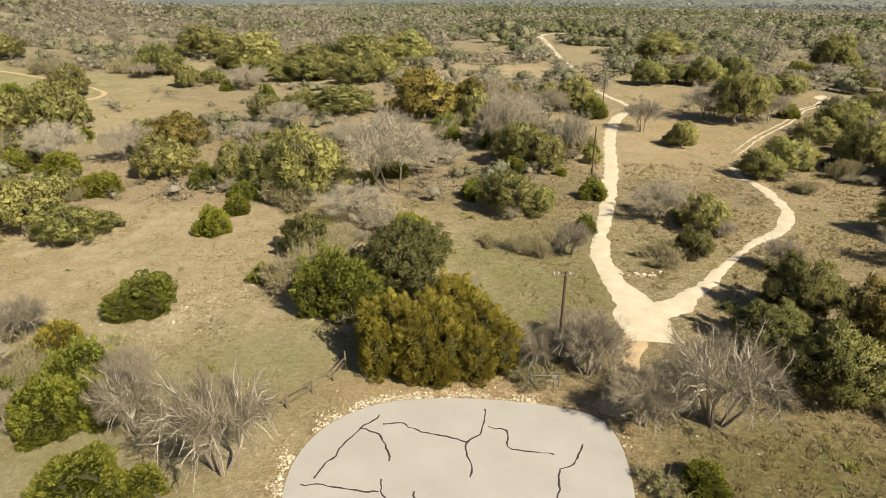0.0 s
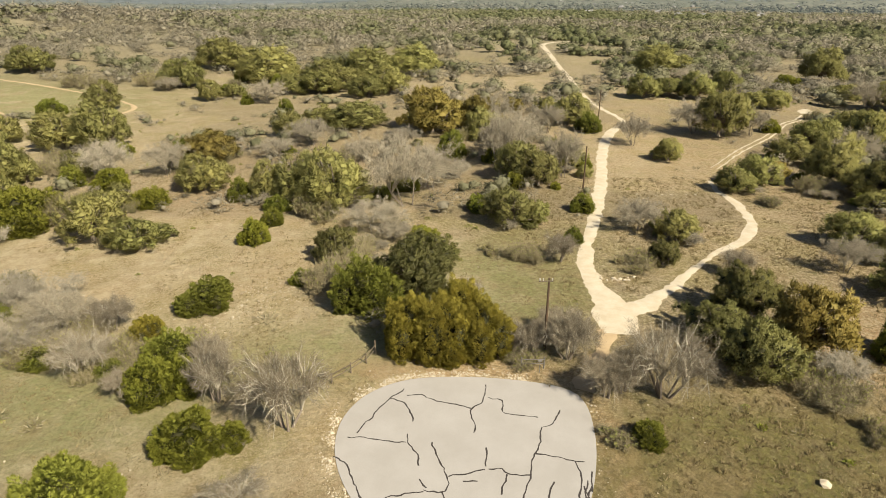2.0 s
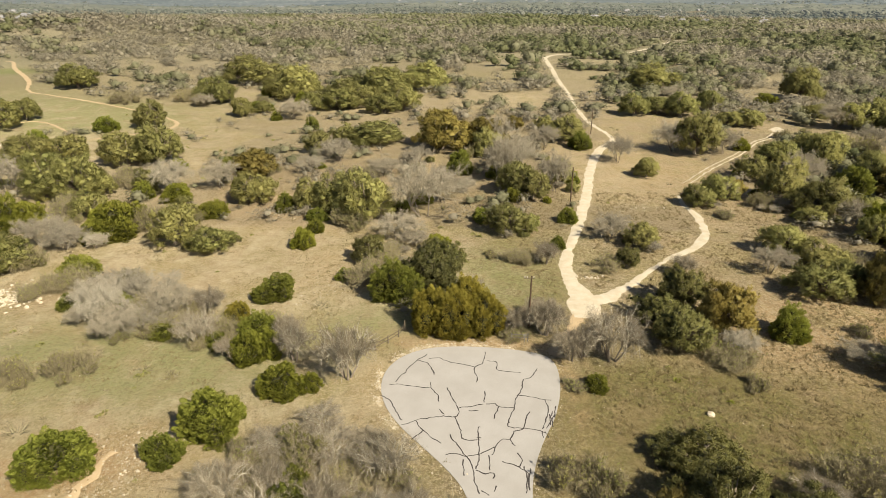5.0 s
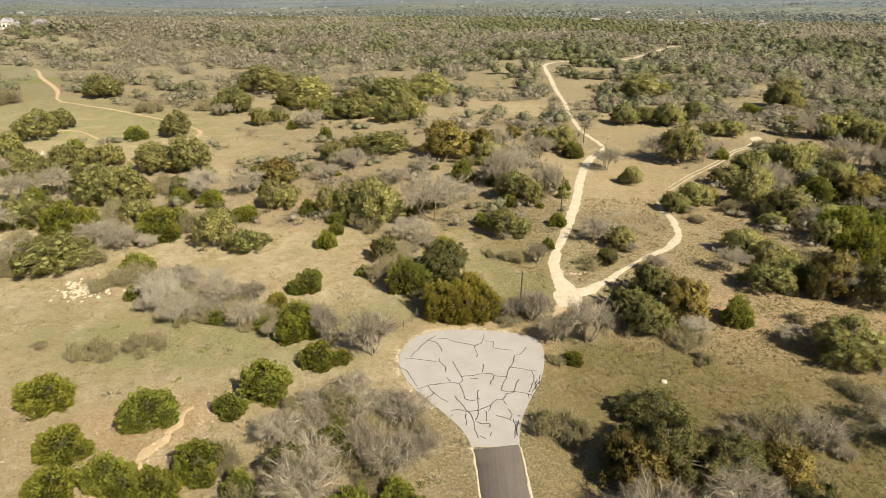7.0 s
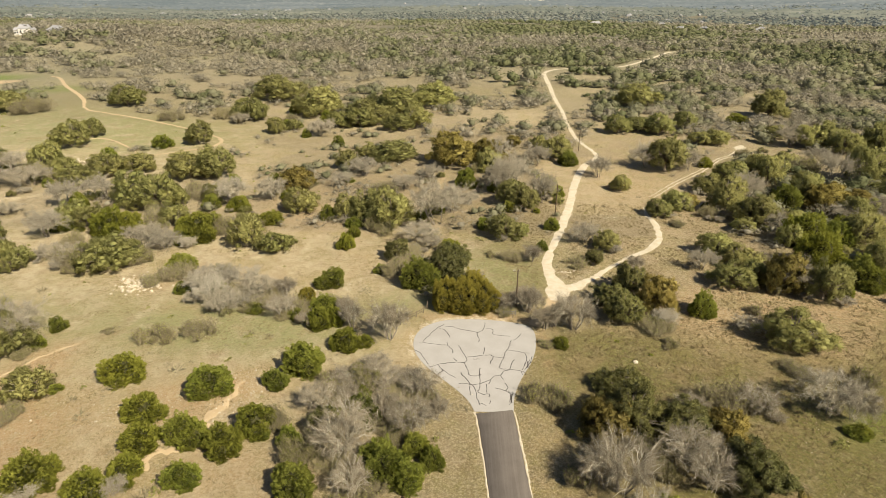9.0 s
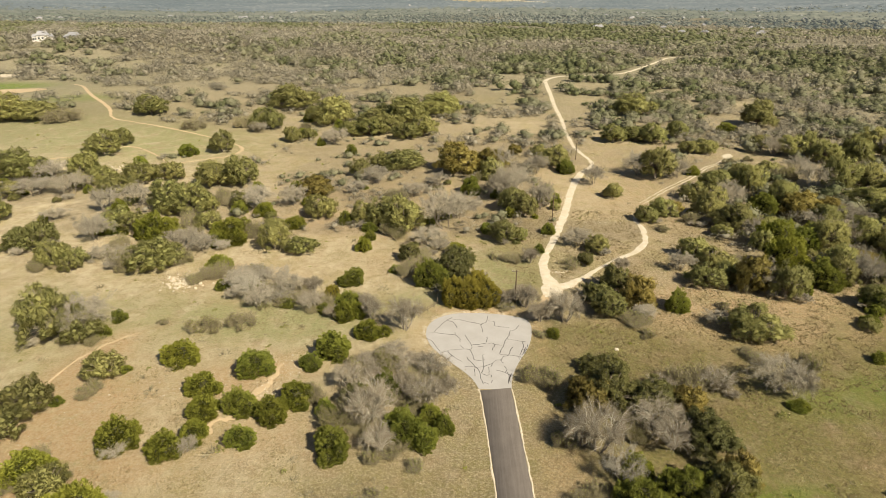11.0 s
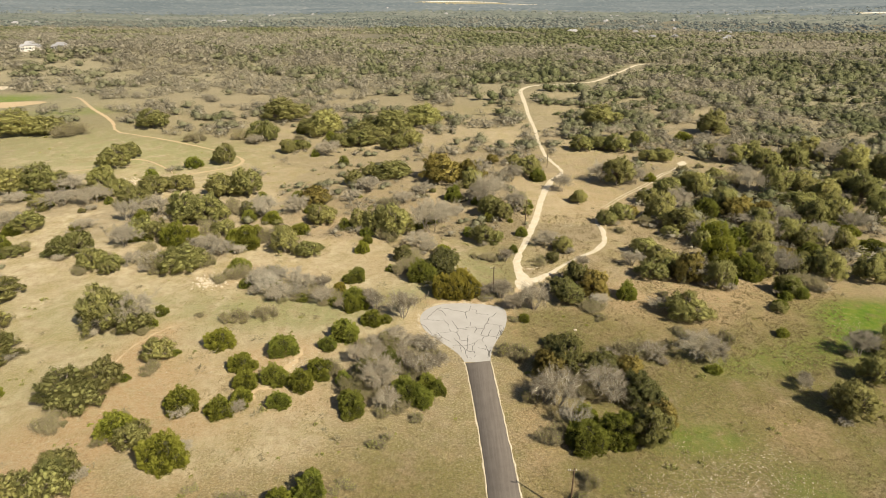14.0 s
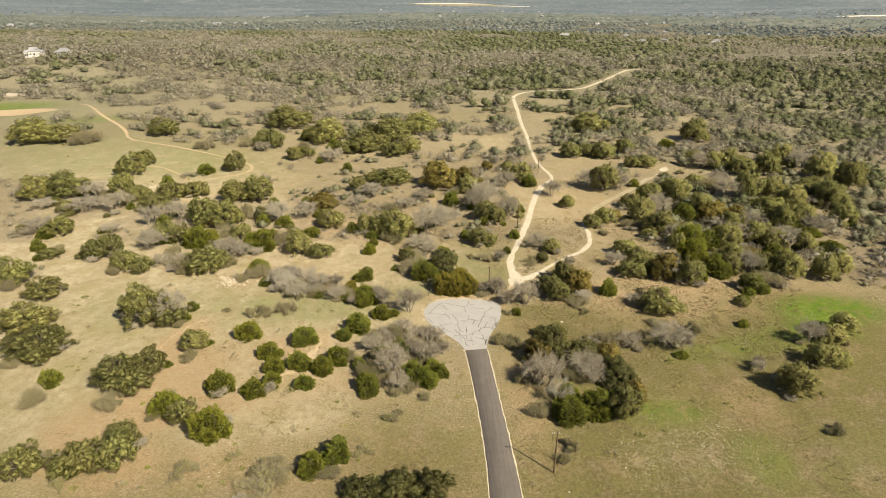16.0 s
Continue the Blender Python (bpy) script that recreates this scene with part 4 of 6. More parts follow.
def clear_of_trails(x, y):
    keep = np.ones(len(x), bool)
    for line in (MAIN_TRAIL, SPUR, TRACK, LOOP):
        for p in glide(line, 5):
            if 228 < p.y < 292 and line is MAIN_TRAIL:
                keep &= np.hypot(x - p.x, y - p.y) > 2.5
            elif p.y < 330:
                keep &= ((x - p.x) / (3.0 + 0.004 * p.y)) ** 2 + ((y - p.y) / np.where(y < p.y, 9.0, 3.5)) ** 2 > 1
            else:
                keep &= ((x - p.x) / 6) ** 2 + ((y - p.y) / np.where(y < p.y, 34.0, 6.0)) ** 2 > 1
    return keep


def plant(kinds, x, y, width, tall):
    """One tree or bush of a kind, with that crown width and height, on the ground."""
    group = GROUP[id(kinds)]
    if y < 44 and abs(x) < 48:
        for k, fine in ((live_oak, near_oak), (dark_juniper, near_dark), (bright_juniper, near_bright), (golden_juniper, near_golden), (bare_tree, near_bare)):
            if kinds is k:
                kinds = fine
                break
    if kinds is live_oak and y < 105:
        kinds = mid_oak
    ranked = sorted(kinds, key=lambda q: abs(math.log(q[1] / width)))
    near = [q for q in ranked if abs(math.log(q[1] / width)) < abs(math.log(ranked[0][1] / width)) + 0.25]
    thing, size, h = near[dice.randrange(len(near))]
    s, sz = width / size, tall / h
    m = pose(x, y, height(x, y), 0, 0, dice.uniform(0, 360)) @ Matrix.Diagonal((s * dice.uniform(0.94, 1.06), s * dice.uniform(0.94, 1.06), sz, 1))
    ob = copy_thing(thing, m)
    tagged(ob, group=group)
    PLANTED.append((x, y, width / 2))


plant(bare_tree, 17.3, 9.1, 8.0, 7.2)
plant(bare_tree, 13.4, 9.9, 5.1, 4.6)
plant(bare_tree, -41.7, 12.9, 5.8, 4.7)
plant(bare_tree, -49.3, 21.0, 7.1, 5.0)
plant(bare_tree, 37.0, 37.3, 4.1, 3.7)
plant(bare_tree, 53.6, 38.7, 6.9, 5.0)
plant(bare_tree, -16.0, 54.1, 9.7, 5.4)
plant(bare_tree, 28.6, 56.1, 8.5, 5.1)
plant(bare_tree, -11.2, 68.3, 13.9, 12.5)
plant(bare_tree, -6.9, 78.7, 9.3, 8.4)
plant(bare_tree, -0.7, 87.3, 5.0, 4.0)
plant(bare_tree, -23.5, 100.7, 8.0, 5.5)
plant(bare_tree, -45.7, 105.2, 8.9, 4.1)
plant(bare_tree, -14.7, 114.2, 8.7, 5.2)
plant(bare_tree, -39.4, 116.8, 10.9, 6.6)
plant(bright_juniper, -7.9, 47.8, 5.1, 3.3)
plant(bright_juniper, -34.8, 49.4, 4.3, 3.7)
plant(bright_juniper, -34.0, 57.5, 3.3, 2.8)
plant(bare_tree, 16.0, -33.3, 9.5, 7.9)
plant(bare_tree, 28.3, -32.2, 6.6, 4.9)
plant(bare_tree, 13.5, -31.9, 6.2, 5.6)
plant(bare_tree, 26.8, -27.6, 8.2, 5.2)
plant(bare_tree, 55.6, -18.1, 5.9, 5.3)
plant(bare_tree, 53.2, -16.1, 9.9, 6.6)
plant(bare_tree, 42.0, -16.0, 6.5, 3.9)
plant(bare_tree, -96.1, -0.8, 8.5, 5.8)
plant(bare_tree, -88.4, 1.1, 9.8, 8.9)
plant(bright_juniper, 20.3, -39.2, 4.6, 4.1)
plant(bare_tree, 4.5, 16.5, 4.1, 3.5)
plant(bare_tree, 9.0, 15.9, 5.5, 4.9)
plant(bare_tree, 11.5, 8.7, 4.8, 4.3)
plant(grey_scrub, 3.2, 15.4, 2.9, 1.1)
plant(dark_juniper, -15.8, -31.4, 5.7, 4.7)
plant(live_oak, -25.4, -22.1, 4.9, 4.2)
plant(leafy_scrub, -22.3, -11.2, 5.3, 3.1)
plant(dark_juniper, -20.3, -19.3, 4.5, 4.1)
plant(leafy_scrub, -28.0, -28.2, 4.8, 3.2)
plant(leafy_scrub, -15.0, -21.0, 4.5, 3.0)
plant(dark_juniper, 18.9, -46.8, 6.6, 5.9)
plant(dark_juniper, 26.3, -44.6, 6.7, 6.0)
plant(dark_juniper, -84.5, -0.2, 3.0, 2.7)
plant(dark_juniper, -84.6, 6.5, 3.1, 2.5)
plant(grey_scrub, 12.9, -44.9, 4.8, 2.8)
plant(grey_scrub, 37.9, -14.7, 8.0, 2.8)
plant(grey_scrub, 9.4, -13.6, 6.1, 2.2)
plant(live_oak, 31.0, -45.1, 8.2, 7.4)
plant(live_oak, 34.4, -31.4, 8.8, 5.4)
plant(live_oak, 28.0, -21.4, 9.0, 5.3)
plant(live_oak, 20.4, -20.7, 9.1, 7.1)
plant(live_oak, 21.8, -11.4, 8.2, 3.0)
plant(live_oak, -88.8, -1.8, 8.4, 7.2)
plant(live_oak, -96.2, 0.4, 12.4, 10.9)
plant(pale_scrub, 18.5, -39.9, 6.2, 5.2)
plant(russet_oak, 35.5, -40.4, 5.7, 5.2)
plant(russet_oak, 16.5, -22.8, 7.6, 5.7)
plant(russet_oak, 34.5, -22.3, 6.2, 4.3)
plant(dark_juniper, -33.4, 15.0, 5.6, 3.6)
plant(dark_juniper, 45.4, 16.2, 5.1, 4.6)
plant(dark_juniper, -14.6, 27.6, 8.0, 6.3)
plant(dark_juniper, -43.9, 71.6, 4.5, 4.0)
plant(dark_juniper, -2.3, 106.4, 6.9, 6.2)
plant(dark_juniper, -56.8, 161.7, 5.5, 4.3)
plant(golden_juniper, -4.4, 16.8, 6.4, 6.7)
plant(golden_juniper, -0.2, 17.4, 6.2, 6.0)
plant(golden_juniper, -8.0, 18.0, 6.2, 6.2)
plant(golden_juniper, -38.1, 19.3, 3.5, 3.2)
plant(golden_juniper, -2.2, 20.8, 6.0, 6.6)
plant(grey_scrub, 33.3, 7.9, 5.9, 2.1)
plant(grey_scrub, 33.8, 10.7, 3.8, 2.0)
plant(grey_scrub, 24.0, 40.5, 6.1, 2.1)
plant(grey_scrub, -17.6, 45.7, 6.4, 2.2)
plant(grey_scrub, -28.6, 98.1, 7.9, 3.3)
plant(live_oak, 27.9, 12.3, 6.9, 6.2)
plant(live_oak, 27.1, 20.4, 7.2, 4.3)
plant(live_oak, 32.8, 25.9, 7.3, 6.4)
plant(live_oak, 56.6, 29.7, 8.4, 5.1)
plant(live_oak, 62.5, 31.7, 5.6, 5.1)
plant(live_oak, -8.0, 32.0, 10.5, 6.6)
plant(live_oak, 28.0, 41.2, 4.7, 3.4)
plant(live_oak, 63.8, 41.7, 9.4, 4.8)
plant(live_oak, -6.4, 42.9, 7.1, 4.2)
plant(live_oak, -21.0, 43.1, 5.4, 4.8)
plant(live_oak, 61.1, 48.1, 8.5, 5.3)
plant(live_oak, 33.5, 51.2, 6.2, 4.7)
plant(live_oak, -24.2, 66.0, 12.6, 10.7)
plant(live_oak, -32.0, 69.5, 9.8, 8.8)
plant(live_oak, -38.1, 72.0, 7.8, 7.0)
plant(live_oak, -53.2, 78.0, 11.0, 6.7)
plant(live_oak, -47.6, 127.5, 7.8, 6.5)
plant(live_oak, -31.3, 141.5, 18.0, 6.9)
plant(live_oak, -41.4, 141.7, 9.1, 6.1)
plant(pale_scrub, 36.5, 11.7, 5.2, 3.0)
plant(pale_scrub, -52.5, 17.6, 8.4, 3.6)
plant(pale_scrub, -62.4, 25.1, 8.3, 4.1)
plant(russet_oak, 35.5, 17.1, 8.1, 7.3)
plant(russet_oak, -61.3, 101.2, 12.7, 6.4)
plant(russet_oak, -7.6, 134.2, 18.1, 11.4)
plant(russet_oak, 7.1, 134.9, 12.7, 9.6)
plant(dark_juniper, -31.8, -58.3, 5.4, 4.6)
plant(dark_juniper, -27.5, -35.1, 5.2, 4.5)
plant(dark_juniper, -12.7, -33.1, 4.3, 3.7)
plant(dark_juniper, -43.5, -33, 4.4, 2.9)
plant(dark_juniper, -105.8, -30.8, 5.2, 3.6)
plant(dark_juniper, -16.9, -29.2, 4.8, 4.1)
plant(dark_juniper, -9.4, -29.1, 3.4, 2.9)
plant(dark_juniper, -12, -26.4, 3.6, 3.1)
plant(dark_juniper, -30.6, -25.3, 3.4, 2.9)
plant(dark_juniper, -46.3, -24.7, 5.1, 4.4)
plant(dark_juniper, -21.3, -15.1, 3.3, 2.8)
plant(dark_juniper, -47.4, -12.5, 6.4, 4.2)
plant(dark_juniper, -36.8, -10.6, 4.2, 2.7)
plant(dark_juniper, -32.9, -6.3, 6.6, 5)
plant(dark_juniper, 78.9, -5.6, 3.1, 2.1)
plant(dark_juniper, 86.9, 10, 4.4, 1.9)
plant(dark_juniper, 93.6, 17.4, 7.5, 4.9)
plant(dark_juniper, -66.9, 23.5, 3.3, 2.4)
plant(dark_juniper, 78.7, 24.7, 5.1, 4.3)
plant(dark_juniper, -34.3, 27.5, 5.7, 3.7)
plant(dark_juniper, 87.8, 31.4, 9.5, 6.5)
plant(dark_juniper, -71.9, 35.1, 6, 3.9)
plant(dark_juniper, 112.5, 41.6, 7.4, 6.2)
plant(dark_juniper, 138.3, 48, 8.8, 4.6)
plant(dark_juniper, 16.4, 49.9, 2.9, 2.5)
plant(dark_juniper, -159.3, 54.3, 4.6, 3.9)
plant(dark_juniper, 94.8, 54.3, 7.8, 6.5)
plant(dark_juniper, 1.9, 65.8, 4.5, 2.9)
plant(dark_juniper, 21.4, 66, 4.2, 3.2)
plant(dark_juniper, 97.4, 86.5, 8.9, 7.4)
plant(dark_juniper, 28.6, 98.2, 3.8, 3.3)
plant(dark_juniper, -145.2, 100.2, 3.5, 2.9)
plant(dark_juniper, -83.9, 107.2, 4.8, 2.8)
plant(dark_juniper, -142.2, 133.7, 6.3, 4.5)
plant(dark_juniper, 38.5, 137.9, 7.5, 5.2)
plant(dark_juniper, -130.2, 154.8, 7.8, 4.7)
plant(dark_juniper, -74.5, 177.9, 4.2, 3.5)
plant(dark_juniper, -81.8, 197.5, 2.7, 2.3)
plant(dark_juniper, -88.1, 198.1, 5.5, 3.4)
plant(dark_juniper, -71.7, 211.2, 6.6, 5.5)
plant(dark_juniper, -92.1, 230.6, 6.9, 5.7)
plant(bright_juniper, -36.3, -61.6, 5, 4.3)
plant(bright_juniper, -60.1, -50.2, 7.4, 6.4)
plant(bright_juniper, -73, -41.8, 7.3, 4.4)
plant(bright_juniper, -54.8, -35.7, 6, 3.5)
plant(bright_juniper, -63.5, -33.7, 6.9, 4.3)
plant(bright_juniper, -51.5, -32.2, 5, 3)
plant(bright_juniper, -39.9, -26.8, 5, 4.1)
plant(bright_juniper, -52.2, -26, 5.5, 3.4)
plant(bright_juniper, -37, -21.8, 5.9, 3.8)
plant(bright_juniper, -55, -19.3, 5.9, 3.5)
plant(bright_juniper, -63.2, -9.3, 7, 4.2)
plant(bright_juniper, -26.7, 1.5, 5.9, 3.5)
plant(bright_juniper, -23.2, 2.5, 2.9, 1.8)
plant(bright_juniper, 13.7, 2.7, 2.9, 1.8)
plant(bright_juniper, -33.1, 9.1, 4.8, 4.1)
plant(bright_juniper, -30.5, 10.3, 4.1, 3.5)
plant(bright_juniper, 83.3, 40.8, 10.2, 8.5)
plant(bright_juniper, -79, 52, 4.8, 3.9)
plant(bright_juniper, 87.8, 55.5, 11, 8.3)
plant(bright_juniper, -75.4, 55.9, 10.9, 6.7)
plant(bright_juniper, -100.6, 57.7, 8.6, 7.2)
plant(bright_juniper, -80.9, 58.9, 5.9, 4.4)
plant(bright_juniper, -96.9, 59.1, 6.7, 5.6)
plant(bright_juniper, -58.9, 67.3, 5.3, 3.4)
plant(bright_juniper, -72.9, 79.1, 7.7, 3.8)
plant(bright_juniper, -122.7, 79.5, 5.6, 4.5)
plant(bright_juniper, 91.8, 136.3, 5.7, 3.3)
plant(bright_juniper, 136.8, 214.1, 10, 5)
plant(live_oak, -25.5, -68.8, 6.9, 3.5)
plant(live_oak, -19.1, -68.6, 8.9, 4.4)
plant(live_oak, -12.7, -68.2, 7.9, 4)
plant(live_oak, -85.1, -61.7, 5.6, 4.7)
plant(live_oak, -93.8, -61.2, 7.2, 6.2)
plant(live_oak, -81.9, -60, 7.5, 6.3)
plant(live_oak, -76.5, -58.7, 7.6, 6.4)
plant(live_oak, -77.4, -53.4, 6, 5.1)
plant(live_oak, -68.1, -45.1, 6.3, 4.7)
plant(live_oak, 76.7, -37.3, 8.9, 7.1)
plant(live_oak, -84.3, -33.3, 8.1, 4.7)
plant(live_oak, -89.3, -30.5, 10.6, 6.5)
plant(live_oak, 94.7, -26.5, 5, 4.2)
plant(live_oak, -83.7, -26.3, 8.5, 6.8)
plant(live_oak, 89.4, -25.8, 7.5, 6.3)
plant(live_oak, -114.8, -19.4, 8.2, 4.5)
plant(live_oak, -117.2, -17.3, 13.7, 6.9)
plant(live_oak, -76.4, -14.6, 7.2, 4.2)
plant(live_oak, 99.2, -14.5, 6.6, 5)
plant(live_oak, -117.2, -10.9, 8, 4)
plant(live_oak, 106.1, -9.7, 6.8, 5.8)
plant(live_oak, -128.8, -3.3, 13.3, 6.7)
plant(live_oak, 57.6, 4.3, 11.6, 6.3)
plant(live_oak, 84.9, 7.6, 4.5, 2.3)
plant(live_oak, -135.2, 16.7, 10.9, 5.4)
plant(live_oak, 93.3, 18, 7.1, 5.3)
plant(live_oak, 74.1, 23, 8.4, 8.4)
plant(live_oak, -149.6, 25.2, 10.2, 8.7)
plant(live_oak, 122, 26.3, 8.2, 8.2)
plant(live_oak, 109.9, 27, 10, 9.9)
plant(live_oak, 129.7, 30, 7.3, 7.2)
plant(live_oak, 103.6, 30.4, 7.3, 7.2)
plant(live_oak, 91.9, 30.6, 7.3, 7.2)
plant(live_oak, -111.6, 33, 5, 4.2)
plant(live_oak, -90.4, 36.9, 13.8, 6.9)
plant(live_oak, -118.5, 36.9, 9.3, 6.6)
plant(live_oak, -112.2, 37.1, 5.6, 4.5)
plant(live_oak, -93.6, 37.7, 7.5, 5.5)
plant(live_oak, -86.5, 38.1, 7.5, 4.6)
plant(live_oak, 97.6, 39.6, 7.6, 7)
plant(live_oak, -150.7, 46.8, 7, 3.1)
plant(live_oak, -133.4, 46.9, 8.9, 6.6)
plant(live_oak, -52.5, 47.5, 8.9, 4.6)
plant(live_oak, 128.5, 47.8, 7.9, 7.9)
plant(live_oak, -129.9, 48.8, 9, 7.9)
plant(live_oak, -61.3, 50.5, 9.5, 7)
plant(live_oak, 118.8, 53.9, 9.4, 7.2)
plant(live_oak, 82.7, 54.1, 6.1, 6.1)
plant(live_oak, 100.8, 54.5, 9.4, 9.3)
plant(live_oak, 7.1, 58.4, 7.8, 6.1)
plant(live_oak, 11.6, 59.2, 4.8, 4)
plant(live_oak, 115.4, 59.3, 9.6, 8.4)
plant(live_oak, -109.2, 62.6, 8.3, 6.2)
plant(live_oak, -65.4, 64.2, 6.3, 4)
plant(live_oak, -87.3, 65.7, 7.6, 5.4)
plant(live_oak, 75.9, 66, 6.4, 3.7)
plant(live_oak, -116.1, 66.2, 9.7, 6.1)
plant(live_oak, -159.8, 70.7, 10.7, 7.1)
plant(live_oak, 92.2, 71, 7.4, 4.1)
plant(live_oak, 82.4, 72.9, 12.3, 8.6)
plant(live_oak, 135, 75.4, 10.2, 10.2)
plant(live_oak, 142.2, 75.7, 12, 11.4)
plant(live_oak, 113.8, 75.8, 8.9, 6.7)
plant(live_oak, 162.8, 81, 10.5, 10.5)
plant(live_oak, -97.9, 81.1, 12.6, 9.9)
plant(live_oak, -92.8, 82.7, 5.9, 5.1)
plant(live_oak, 56.3, 79.8, 8.1, 4.9)
plant(live_oak, 15.8, 83.2, 7.8, 6.6)
plant(live_oak, -107.6, 83.8, 13.5, 10.4)
plant(live_oak, 78.3, 84.2, 11, 10.4)
plant(live_oak, -82.5, 85, 6.9, 6.1)
plant(live_oak, 12.5, 86.9, 9.6, 8)
plant(live_oak, 63.2, 85.2, 8.3, 6.2)
plant(live_oak, -150.8, 89, 2.8, 1.8)
plant(live_oak, 107, 92.8, 9.5, 9.4)
plant(live_oak, -171.4, 95.3, 7.2, 5.2)
plant(live_oak, 140.2, 95.5, 13, 6.8)
plant(live_oak, 23.5, 97, 7.8, 6.6)
plant(live_oak, -134.8, 100.1, 12.1, 6.9)
plant(live_oak, 153.3, 101.9, 11.3, 10.1)
plant(live_oak, 170.5, 102.1, 13.3, 12.6)
plant(live_oak, 51.3, 105.9, 6.3, 5.3)
plant(live_oak, 80.3, 103.9, 10.1, 6)
plant(live_oak, 166.4, 111.9, 12.8, 10.4)
plant(live_oak, 104.6, 112.2, 10.2, 10.1)
plant(live_oak, -146.8, 113, 10.1, 5.9)
plant(live_oak, -101.5, 113, 14.1, 8.9)
plant(live_oak, -91.8, 113.1, 14.1, 11.2)
plant(live_oak, -194.2, 114.7, 15.2, 10)
plant(live_oak, 139.5, 115, 12.9, 12.2)
plant(live_oak, -131.9, 115.3, 13.9, 7.2)
plant(live_oak, 150.8, 115.5, 10.3, 9.5)
plant(live_oak, -182.3, 117.3, 15.3, 10.7)
plant(live_oak, 92.7, 115, 11.4, 7.6)
plant(live_oak, -122.2, 119.1, 10.3, 6.6)
plant(live_oak, -158.2, 121.2, 10.4, 9.3)
plant(live_oak, 104.6, 118.2, 11.5, 8.5)
plant(live_oak, 6.2, 127, 9.3, 7.9)
plant(live_oak, 197.9, 128.6, 13.5, 13.5)
plant(live_oak, 74.5, 131.3, 13.5, 12.2)
plant(live_oak, 124.6, 140, 8.4, 4.3)
plant(live_oak, 34.9, 147.2, 11.9, 8.8)
plant(live_oak, 194.1, 147.6, 14.4, 13.1)
plant(live_oak, -168.2, 152.3, 14.4, 10.1)
plant(live_oak, 155.6, 155, 11.8, 9)
plant(live_oak, 168.8, 155, 11.8, 11.7)
plant(live_oak, -117.9, 162.6, 11.3, 9.1)
plant(live_oak, 30.3, 164.5, 6.5, 4.9)
plant(live_oak, 146.7, 165.7, 12.2, 9.2)
plant(live_oak, 153.8, 165.7, 12.2, 10.6)
plant(live_oak, 109.5, 170.0, 9.5, 6.2)
plant(live_oak, 183.9, 166.7, 15.2, 12.4)
plant(live_oak, -167.4, 167.1, 10.5, 7.6)
plant(live_oak, 102.7, 170.8, 9.3, 5.4)
plant(live_oak, 140.6, 180.8, 9.6, 6.3)
plant(live_oak, -89.9, 184.4, 8.9, 7.1)
plant(live_oak, 90.3, 188.9, 12.9, 9.1)
plant(live_oak, 71.1, 191.4, 12.1, 8)
plant(live_oak, -83.8, 192.6, 7.2, 4.5)
plant(live_oak, 82.4, 195, 13.1, 6.3)
plant(live_oak, -33.3, 195.5, 14.4, 7.6)
plant(live_oak, -63.4, 199.6, 10, 7.4)
plant(live_oak, -25.2, 200.2, 13.3, 10.1)
plant(live_oak, 106.4, 200.2, 10, 8.2)
plant(live_oak, -52.4, 201.1, 13.3, 8.6)
plant(live_oak, -232.8, 207.5, 18.8, 9.4)
plant(live_oak, -249.5, 208.1, 24.9, 12.5)
plant(live_oak, -50.1, 209.1, 21.9, 10.9)
plant(live_oak, -107.5, 209.1, 10.8, 10.8)
plant(live_oak, -111.6, 211.6, 15.1, 9.8)
plant(live_oak, -180.3, 225.6, 16.2, 10.3)
plant(live_oak, -78.6, 228.8, 23.4, 13.9)
plant(live_oak, 162, 232.3, 17, 13.5)
plant(live_oak, -38.6, 234.8, 26.3, 13.2)
plant(live_oak, -18.7, 255.9, 23, 12.6)
plant(live_oak, 98.5, 258.2, 23.2, 11.6)
plant(live_oak, -110.6, 265.2, 26.3, 13.2)
plant(russet_oak, 67.4, 27.8, 8.6, 8.5)
plant(russet_oak, 105.4, 42.3, 9.6, 4)
plant(russet_oak, 109.4, 86.7, 12.5, 7.6)
plant(russet_oak, 68.1, 87.3, 4.7, 4.6)
plant(russet_oak, 122.7, 89.1, 9.4, 4.3)
plant(russet_oak, 19.2, 165.2, 5.9, 4.5)
plant(bare_tree, -20, -34.2, 5.6, 4.4)
plant(bare_tree, 71.1, -28.9, 3.1, 3.4)
plant(bare_tree, -22.6, -27.6, 8.2, 6.4)
plant(bare_tree, 72.8, -26.4, 2.7, 3)
plant(bare_tree, -22.7, -21.8, 7.1, 4.7)
plant(bare_tree, -13.2, -21.7, 7.1, 4.6)
plant(bare_tree, -9.3, -18.8, 4.2, 3.3)
plant(bare_tree, -17, -18.4, 5.4, 4.2)
plant(bare_tree, -28.2, -16.9, 5.9, 4.6)
plant(bare_tree, 92.7, -15.3, 6.5, 6.5)
plant(bare_tree, -23.1, -15, 4.2, 3.3)
plant(bare_tree, -11.8, -12.6, 6.4, 4.1)
plant(bare_tree, -18, -10.4, 6.9, 3.0)
plant(bare_tree, -24, -10.2, 6.1, 2.6)
plant(bare_tree, -14.5, -8.6, 2.8, 2.2)
plant(bare_tree, -20.2, -5.7, 5.7, 2.4)
plant(bare_tree, -18.8, 4.4, 7, 7.8)
plant(bare_tree, -26.7, 8.5, 5, 5.5)
plant(bare_tree, -36, 9.4, 3.4, 2.9)
plant(bare_tree, -28.4, 13, 4, 4.5)
plant(bare_tree, -55.4, 13.2, 4.1, 3.8)
plant(bare_tree, 9.1, 15.9, 4.8, 5.3)
plant(bare_tree, -54.7, 16.5, 5.6, 4.4)
